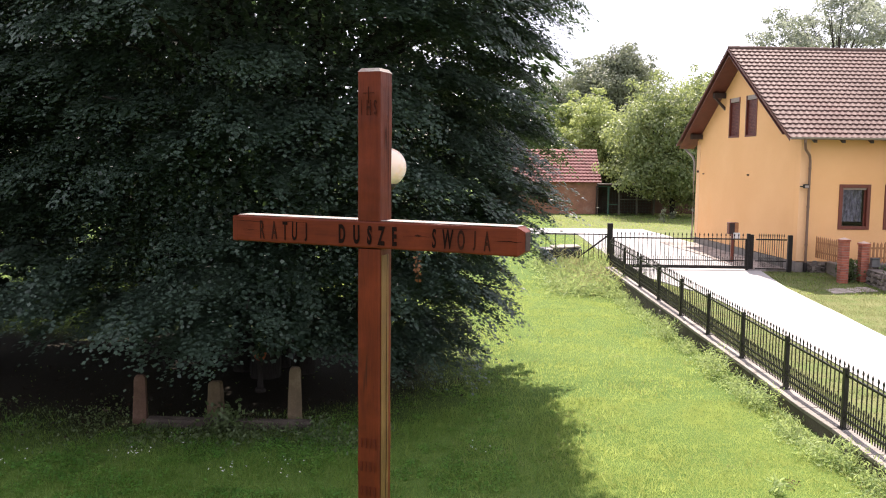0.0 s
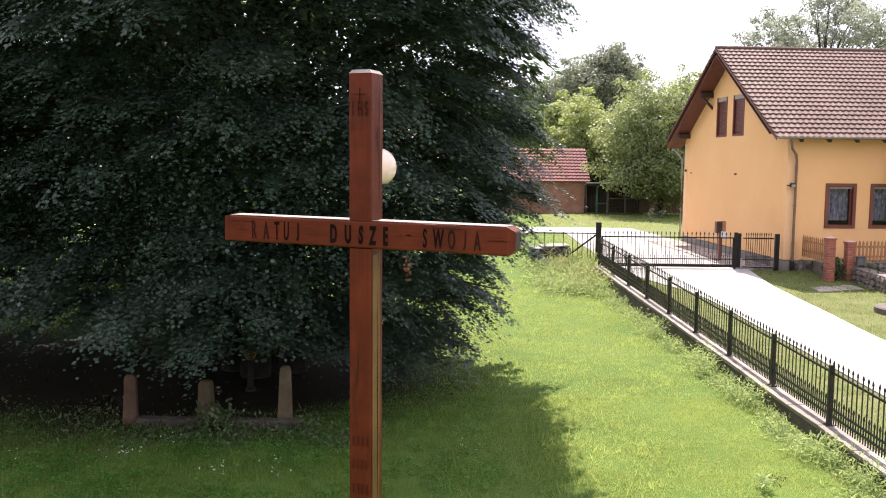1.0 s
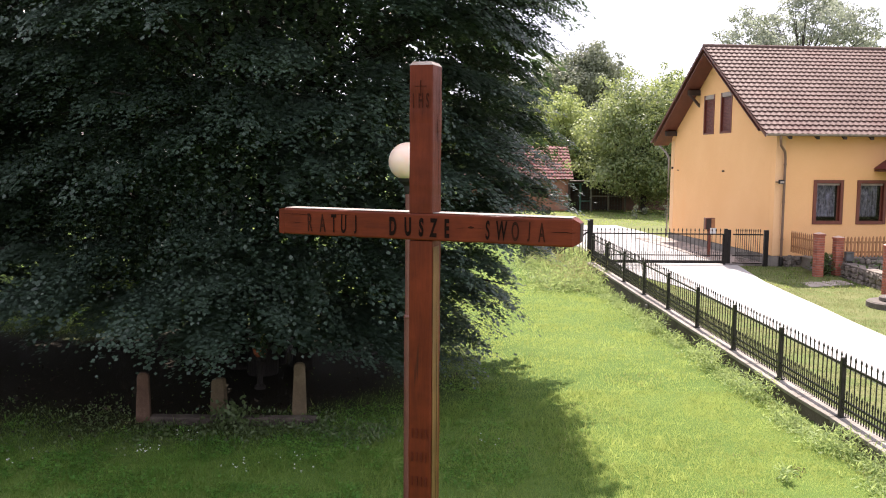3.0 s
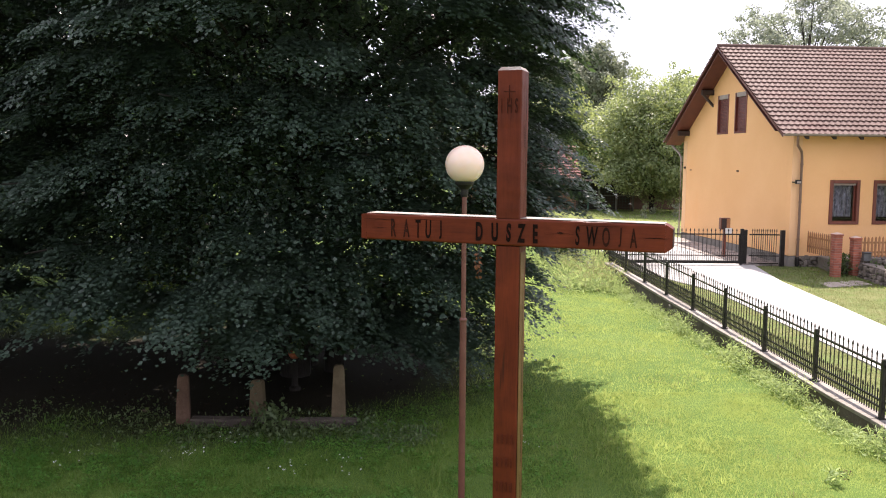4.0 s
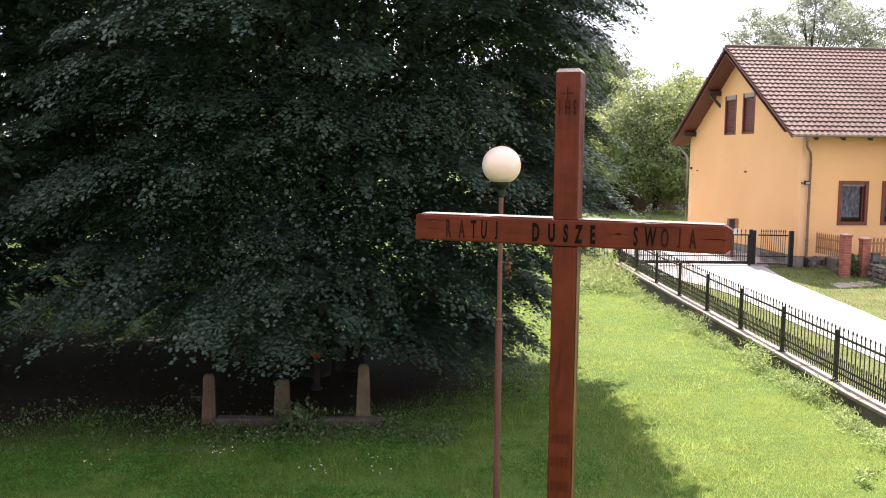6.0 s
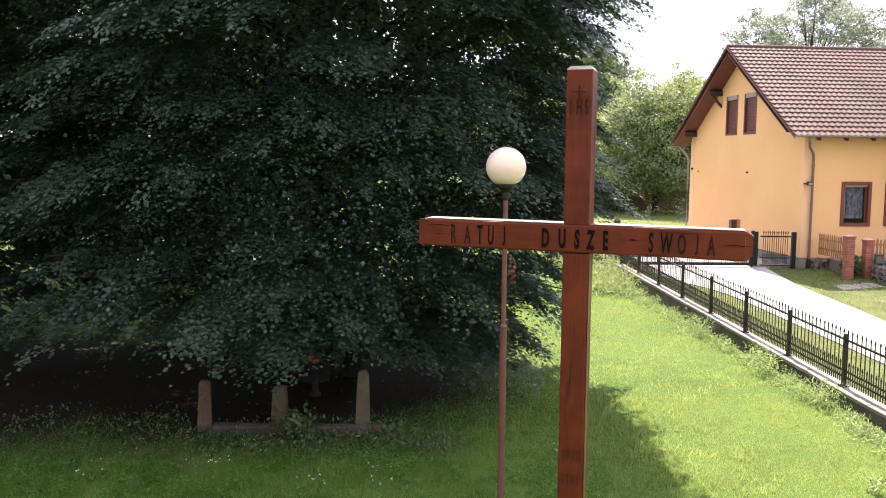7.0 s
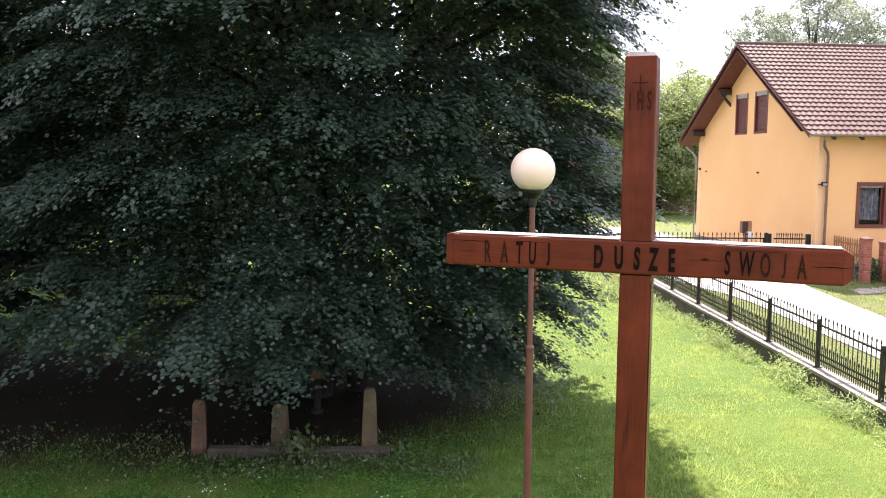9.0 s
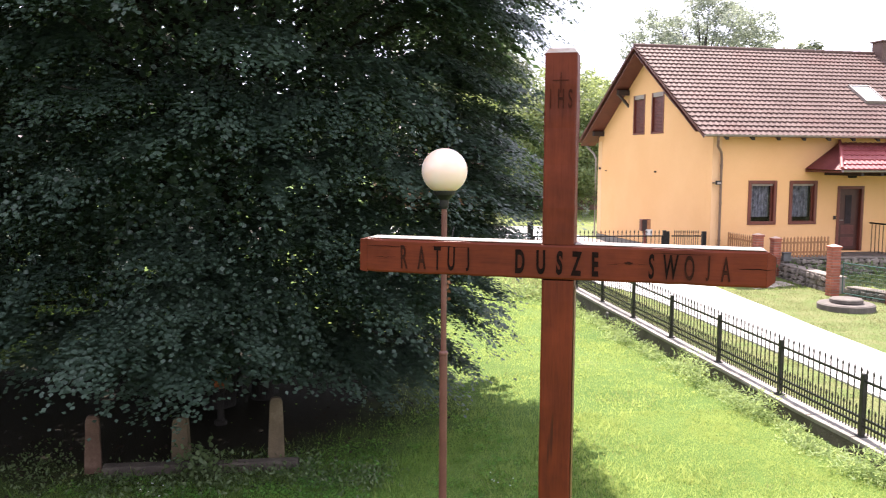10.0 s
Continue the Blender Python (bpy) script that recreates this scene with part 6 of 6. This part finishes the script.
def lump_tree(x, y, h, r, base, n, leaf, material, seed, name, label, flat=1.0, sparse=1.0, trunk_r=0.2, lumps=34):
    rng = np.random.default_rng(seed)
    z0 = land(x, y)
    t = thing(name, pose(x, y, z0), label, "tree")
    cz, rz = 0.5 * (h + base), 0.5 * (h - base)
    d = unit(rng.normal(0, 1, (lumps, 3)))
    rad = rng.uniform(0.35, 0.95, (lumps, 1)) ** 0.6
    c = d * rad * np.array((r * 0.78, r * 0.78 * flat, rz * 0.78)) + np.array((0, 0, cz))
    lr = r * rng.uniform(0.16, 0.34, lumps) * sparse
    # sprigs at the outer edge of some clumps make the outline uneven
    ends = rng.integers(0, lumps, lumps)
    way = unit(d[ends] + rng.normal(0, 0.5, (lumps, 3)) + np.array((0, 0, 0.35)))
    c = np.concatenate((c, c[ends] + way * lr[ends][:, None] * 1.1))
    lr = np.concatenate((lr, lr[ends] * rng.uniform(0.25, 0.5, lumps)))
    weight = lr ** 2 / np.sum(lr ** 2)
    pick = rng.choice(len(lr), n, p=weight)
    q = unit(rng.normal(0, 1, (n, 3)))
    pos = c[pick] + q * lr[pick][:, None] * (rng.random((n, 1)) ** 0.35) * np.array((1.15, 1.15, 0.72))
    nrm = q + np.array((0, 0, 0.5)) + rng.normal(0, 0.45, (n, 3))
    axis = rng.normal(0, 1, (n, 3)) + np.array((0, 0, -0.4))
    part("crown", soup("crown", leaf_verts(pos, nrm, axis, rng.uniform(0.7, 1.25, n) * leaf, KITE), 4, material), None, t)
    bm = bmesh.new()
    bent(bm, [(0.1 * math.sin(s * 4 + seed), 0.1 * math.cos(s * 3), -0.3 + (cz + 0.2 * rz) * s) for s in np.linspace(0, 1, 7)], trunk_r, 8, 0.4)
    for k in range(lumps):
        a = Vector((0, 0, max(1.2, base + (cz - base) * 0.5 * rng.random() + 0.2)))
        b = Vector(c[k])
        m = a.lerp(b, 0.5) + Vector((0, 0, 0.12 * (b - a).length))
        bent(bm, (a, a.lerp(m, 0.5), m, b), trunk_r * 0.34, 5, 0.25)
    part("trunk", bm, M["bark"], t)
    return t


lump_tree(9.6, 64.5, 8.6, 3.2, 1.0, 24000, 0.17, M["leaf_far"], 21, "garden_tree", "bright green garden tree behind the shed and pen", lumps=70)
lump_tree(13.0, 56.6, 9.6, 5.0, -0.2, 66000, 0.15, M["leaf_walnut"], 22, "walnut_tree", "spreading green walnut tree with a dark leaning trunk by the wall", lumps=110, trunk_r=0.2)
lump_tree(18.2, 61.5, 10.2, 3.4, 1.5, 14000, 0.24, M["leaf_far"], 36, "garden_tree", "light green garden tree behind the wall", lumps=44)
lump_tree(9.5, 72.0, 9.5, 4.2, 0.8, 20000, 0.24, M["leaf_far"], 23, "garden_tree", "light green tree behind the shed", lumps=40)
lump_tree(3.5, 70.0, 10.0, 4.5, 0.5, 10000, 0.30, M["leaf_dark"], 24, "garden_tree", "green tree beyond the shed roof", lumps=40)
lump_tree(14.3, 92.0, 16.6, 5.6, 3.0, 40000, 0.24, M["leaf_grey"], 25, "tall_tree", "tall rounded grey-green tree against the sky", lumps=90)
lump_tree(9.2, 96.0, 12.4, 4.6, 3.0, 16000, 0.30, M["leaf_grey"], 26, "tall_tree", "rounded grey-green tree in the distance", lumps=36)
lump_tree(24.5, 70.0, 10.5, 4.8, 1.8, 10000, 0.28, M["leaf_far"], 27, "garden_tree", "green tree behind the house", lumps=40)
lump_tree(29.8, 74.0, 19.0, 8.4, 7.0, 23000, 0.22, M["leaf_hazed"], 28, "tall_tree", "tall open grey-green tree with bare limbs above the roof", sparse=0.40, trunk_r=0.2, lumps=110)
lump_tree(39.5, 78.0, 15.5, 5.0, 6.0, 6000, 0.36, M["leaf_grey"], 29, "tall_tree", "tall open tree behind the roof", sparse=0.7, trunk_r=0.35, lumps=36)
# first four stand out of view, added to hold sky light off the lawn
for k, (x, y, h, r) in enumerate(((-24, -6, 9.0, 5.2), (-12.8, 4.2, 5.6, 3.1), (-12.0, -2.5, 5.2, 3.2), (-20, -13, 11, 5.5), (11.5, 64.5, 5.5, 3.2), (16.5, 64.5, 5.5, 3.4), (21.5, 64.0, 5.5, 3.4), (-27, 47, 8, 5), (-19, 50, 9, 5.5), (-10, 52, 8, 5), (-2, 55, 9, 5), (-30, 33, 8, 4.5), (4, 80, 9, 5))):
    lump_tree(x, y, h, r, 0.4, 5000, 0.42, M["leaf_dark"], 40 + k, "hedge_or_blocker_tree", "dark green bushy tree at the edge of the lawn; four are unseen sky blockers", lumps=34)


def far_woods():
    rng = np.random.default_rng(77)
    n = 18000
    a = rng.uniform(0, math.tau, n)
    lump = np.array([noise.noise((math.cos(v) * 9, math.sin(v) * 9, 0.3)) for v in a])
    rad = rng.uniform(165, 190, n)
    z = rng.random(n) ** 0.8 * (8.0 + 4.0 * lump)
    pos = np.stack((np.cos(a) * rad, np.sin(a) * rad + 20, z), 1)
    nrm = -np.stack((np.cos(a), np.sin(a), -0.6 + 0 * a), 1) + rng.normal(0, 0.5, (n, 3))
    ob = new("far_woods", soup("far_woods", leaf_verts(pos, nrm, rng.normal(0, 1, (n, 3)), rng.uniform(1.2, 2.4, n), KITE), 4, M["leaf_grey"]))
    tagged(ob, "distant grey-green woods along the horizon", "woods", kind="stuff")


far_woods()

# bunch of dead leaves that hangs in the big tree
rng = np.random.default_rng(5)
n = 22
hp = np.stack((rng.normal(0, 0.022, n), rng.normal(0, 0.022, n), -0.30 * rng.random(n)), 1)
dl = thing("dead_twig", pose(-0.56, 9.6, 2.70), "hanging twig of withered brown leaves in the tree", "twig")
part("dead_leaves", soup("dead_leaves", leaf_verts(hp, rng.normal(0, 1, (n, 3)), rng.normal(0, 0.5, (n, 3)) + (0, 0, -1), rng.uniform(0.03, 0.06, n)), 6, M["dead"]), None, dl)
bm = bmesh.new()
bent(bm, ((0.15, 0.6, 0.35), (0.05, 0.2, 0.15), (0, 0, 0.02), (0.0, 0.0, -0.3)), 0.008, 5, 0.5)
part("stem", bm, M["bark"], dl)


# ---- grass, weeds, flowers ----
def off_paving(x, y):
    dl_ = 6.5 - 1.3 * np.clip((y - 22) / 5, 0, 1) ** 2
    dr = 8.55 + 0.068 * (y - 17.5)
    paved = (x > dl_ - 0.03) & (x < dr + 0.03) & (y < 28.6)
    yard = (x > 4.9) & (y > 28.0) & (y < 44.7) & (x < 30)
    side = (y > 40.9) & (y < 44.8) & (x > -3.1) & (x < 30)
    hs = ((x - 10.37) * math.cos(a5) + (y - 28.1) * math.sin(a5) > -1.7) & (-(x - 10.37) * math.sin(a5) + (y - 28.1) * math.cos(a5) > -0.1) & (y < 42)
    wl = (np.abs(x - 4.68 - 0.029 + 0.0405 * (y - 12.938)) < 0.24) & (y < 31)
    return ~(paved | yard | side | hs | wl)


def grass(name, x0, x1, y0, y1, n, h, w, seed, soil=True, label="short mown grass blades", dry=False, material="blade"):
    rng = np.random.default_rng(seed)
    x, y = rng.uniform(x0, x1, n), rng.uniform(y0, y1, n)
    keep = off_paving(x, y)
    if soil:
        dist = np.minimum(np.hypot(x + 4.3, y - 14.7), np.hypot(x + 8.9, y - 13.6))
        keep &= rng.random(n) < np.clip((dist - 3.0) / 2.0, 0.005, 1) ** 1.6
    clump = np.array([noise.noise((a * 1.3, b * 1.3, 4.0)) for a, b in zip(x, y)])
    if dry:
        keep &= np.array([noise.noise((a * 0.55, b * 0.8, 7.0)) + 0.5 * noise.noise((a * 2.3, b * 2.3, 1.0)) for a, b in zip(x, y)]) + 1.2 * np.array([math.exp(-((a - 2.97) ** 2 + (b - 10.19) ** 2) / 0.10) + math.exp(-((a - 0.25) ** 2 + (b - 10.15) ** 2) / 0.12) + 0.8 * math.exp(-((a - 1.9) ** 2 + (b - 11.6) ** 2) / 0.2) for a, b in zip(x, y)]) > 0.34
    keep &= rng.random(n) < np.clip(0.85 + 0.6 * clump, 0.3, 1)
    x, y, clump = x[keep], y[keep], clump[keep]
    m = len(x)
    z = np.array([land(a, b) for a, b in zip(x, y)]) - 0.005
    pos = np.stack((x, y, z), 1)
    axis = rng.normal(0, 0.45, (m, 3)) + np.array((0, 0, 1.0))
    axis[:, 2] = np.abs(axis[:, 2]) * 0.8 + 0.25
    nrm = rng.normal(0, 1, (m, 3)) * np.array((1, 1, 0.3))
    tuft = np.array([noise.noise((a * 5.0, b * 5.0, 11.0)) for a, b in zip(x, y)])
    size = h * rng.uniform(0.5, 1.35, m) * (1 + 0.35 * np.clip(clump, -0.5, 0.7)) * (1 + 0.25 * np.clip(tuft, -0.6, 0.8))
    ob = new(name, soup(name, leaf_verts(pos, nrm, unit(axis), size, BLADE, w / h), 3, M["straw" if dry else material]))
    tagged(ob, label, "grass", kind="stuff")


grass("lawn_grass", -7.5, 4.5, 6.0, 13.0, 560000, 0.032, 0.0054, 1)
grass("lawn_grass", -11.0, 4.5, 13.0, 26.0, 300000, 0.042, 0.0085, 2)
grass("lawn_tufts", -7.5, 2.5, 6.0, 13.0, 20000, 0.105, 0.009, 7, True, "longer coarse grass tufts in the shaded lawn")
grass("dry_grass", -7.0, 4.3, 6.5, 17.0, 30000, 0.045, 0.008, 6, True, "patches of dry straw-coloured grass in the lawn", True)
grass("verge_grass", 4.3, 12.0, 8.0, 28.5, 120000, 0.05, 0.011, 3, False, "dull dry grass verge between fence and driveway", False, "verge")
grass("far_grass", -14.0, 20.0, 24.0, 60.0, 80000, 0.065, 0.03, 4, False, "sunlit back lawn")


def lawn_leaves():
    """Patches of small broad leaves, clover and plantain, in the mown grass."""
    rng = np.random.default_rng(19)
    n = 95000
    x, y = 0.6 - 8.1 * rng.random(n) ** 0.85, 6.0 + 8.5 * rng.random(n)
    f = np.array([noise.noise((a * 0.9, b * 0.9, 9.0)) + 0.6 * noise.noise((a * 3.1, b * 3.1, 2.0)) for a, b in zip(x, y)])
    keep = (f > 0.02) & off_paving(x, y) & (rng.random(n) < np.clip((np.minimum(np.hypot(x + 4.3, y - 14.7), np.hypot(x + 8.9, y - 13.6)) - 3.5) / 1.2, 0.01, 1))
    x, y = x[keep], y[keep]
    m = len(x)
    pos = np.stack((x, y, np.array([land(a, b) for a, b in zip(x, y)]) + rng.uniform(0.015, 0.055, m)), 1)
    v = leaf_verts(pos, rng.normal(0, 0.5, (m, 3)) + (0, 0, 1), rng.normal(0, 1, (m, 3)), rng.uniform(0.018, 0.042, m), KITE)
    tagged(new("lawn_clover", soup("lawn_clover", v, 4, M["clover"])), "patches of clover and plantain leaves in the lawn", "grass", kind="stuff")


lawn_leaves()


def leaf_litter():
    """Fallen leaves on the bare soil round the tree's foot."""
    rng = np.random.default_rng(29)
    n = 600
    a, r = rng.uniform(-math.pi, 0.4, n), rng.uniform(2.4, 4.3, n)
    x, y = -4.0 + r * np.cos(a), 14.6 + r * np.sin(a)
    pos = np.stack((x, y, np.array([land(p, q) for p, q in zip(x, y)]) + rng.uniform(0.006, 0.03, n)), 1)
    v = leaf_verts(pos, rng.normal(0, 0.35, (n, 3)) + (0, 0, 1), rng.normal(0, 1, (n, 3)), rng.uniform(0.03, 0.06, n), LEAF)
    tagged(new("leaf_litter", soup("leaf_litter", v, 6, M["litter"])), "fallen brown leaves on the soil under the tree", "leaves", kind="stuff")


leaf_litter()


def weeds(name, places, n, h, size, material, seed, label, spread_r=0.2, width=0.55, lift=0.0):
    """Upright weeds: stems with narrow leaves round the given spots."""
    rng = np.random.default_rng(seed)
    c = np.array(places)
    pick = rng.integers(0, len(c), n)
    x, y = c[pick, 0] + rng.normal(0, spread_r, n), c[pick, 1] + rng.normal(0, spread_r * 1.6, n)
    hh = h * c[pick, 2] * rng.random(n)
    z = np.array([land(a, b) for a, b in zip(x, y)]) + hh + lift
    out = rng.normal(0, 1, (n, 3)) + np.array((0, 0, 0.9))
    ob = new(name, soup(name, leaf_verts(np.stack((x, y, z), 1), rng.normal(0, 1, (n, 3)) + (0, 0, 0.6), out, rng.uniform(0.6, 1.4, n) * size, LEAF, width), 6, M[material]))
    return tagged(ob, label, "weeds", kind="stuff")


rnd = random.Random(31)
clumps = [(4.37 + wall_x(y) - 0.28 * rnd.random() ** 2.0, y + rnd.uniform(-0.3, 0.3), 0.25 + 1.5 * rnd.random() ** 2.4) for y in np.arange(7.0, 27.0, 0.34)]
weeds("wall_weeds", clumps, 15000, 0.24, 0.07, "weed", 51, "grey-green weeds in loose clumps along the foot of the wall", 0.11, 0.22)
weeds("wall_weeds", clumps[::2], 3000, 0.12, 0.045, "weed", 50, "low broad-leaved weeds along the foot of the wall", 0.14, 0.7)
weeds("gate_weeds", [(x, rnd.uniform(23.5, 29.0), (0.35 + 0.65 * rnd.random()) * (0.55 if x < 3.6 else 1.0)) for x in [rnd.uniform(2.6, 4.2) for _ in range(46)]], 22000, 0.62, 0.15, "weed", 52,
      "tall pale weeds before the gate post", 0.35, 0.16)
weeds("dry_stems", [(rnd.uniform(2.7, 4.2), rnd.uniform(23.0, 29.0), 0.6 + 0.5 * rnd.random()) for _ in range(30)], 1100, 0.75, 0.2, "straw", 58,
      "dry brown stems among the weeds at the gate", 0.25, 0.1)
weeds("grave_weeds", [(rnd.uniform(-4.4, -1.0), rnd.uniform(10.6, 11.3), 0.3 + 0.7 * rnd.random() ** 2) for _ in range(26)], 3600, 0.14, 0.045, "leaf_dark", 53,
      "low broad-leaved weeds in front of the grave kerb", 0.14)
weeds("grave_weeds", [(-3.2, 11.1, 1.0), (-3.05, 11.05, 0.9)], 380, 0.3, 0.06, "leaf_dark", 54, "leafy weed before the grave markers", 0.12, 0.85)
weeds("ground_ivy", [(rnd.uniform(-8.2, -4.5), rnd.uniform(10.3, 11.9), 0.25 + 0.6 * rnd.random() ** 2) for _ in range(30)], 1500, 0.09, 0.04, "leaf_dark", 64, "low dark ivy and weeds at the edge of the bare soil", 0.22, 0.8)
weeds("bowl_plant", [(-3.15, 13.05, 1.0)], 60, 0.28, 0.07, "leaf_far", 63, "small bright plant growing in the clay bowl", 0.04, 0.5, 0.58)
weeds("bed_plants", [(12.4 + 0.3 * k, 26.2 - 0.25 * k + 0.1 * (k % 3), 0.7 + 0.3 * (k % 2)) for k in range(8)] + [(rnd.uniform(12.0, 15.5), rnd.uniform(24.5, 27.2), 0.8) for _ in range(12)],
      700, 0.6, 0.12, "leaf_dark", 55, "green garden plants behind the stone wall", 0.2)
weeds("pillar_shrub", [(11.4, 26.75, 1.0)], 500, 0.6, 0.12, "leaf_dark", 56, "small dark shrub between the pillars", 0.13)
weeds("young_shrubs", [(11.0, 50.5, 1.0), (13.1, 51.5, 0.9), (12.4, 54.0, 0.5)], 240, 0.75, 0.16, "leaf_grey", 57, "young pale shrubs on the back lawn", 0.10)


weeds("soil_clods", [(3.51, 9.47, 1.0), (3.62, 9.56, 0.8)], 46, 0.03, 0.026, "clod", 59, "small bare patch with brown clods in the lawn", 0.05, 0.9)
weeds("lone_weed", [(3.32, 9.25, 1.0)], 46, 0.16, 0.1, "weed", 60, "single pale weed in the lawn", 0.03, 0.3)


def clover():
    rng = np.random.default_rng(61)
    spots = rng.uniform((-6.5, 7.5), (0.2, 10.6), (7, 2))
    c = spots[rng.integers(0, 7, 60)] + rng.normal(0, 0.14, (60, 2))
    z = np.array([land(a, b) for a, b in c]) + rng.uniform(0.05, 0.1, 60)
    pos = np.column_stack((c, z))
    pos = np.repeat(pos, 4, axis=0)
    nrm = rng.normal(0, 1, pos.shape) + (0, 0, 1)
    ob = new("clover_flowers", soup("clover_flowers", leaf_verts(pos, nrm, rng.normal(0, 1, pos.shape), rng.uniform(0.009, 0.015, len(pos))), 6, M["petal"]))
    tagged(ob, "small white clover flowers in the lawn", "flowers", kind="stuff")


clover()
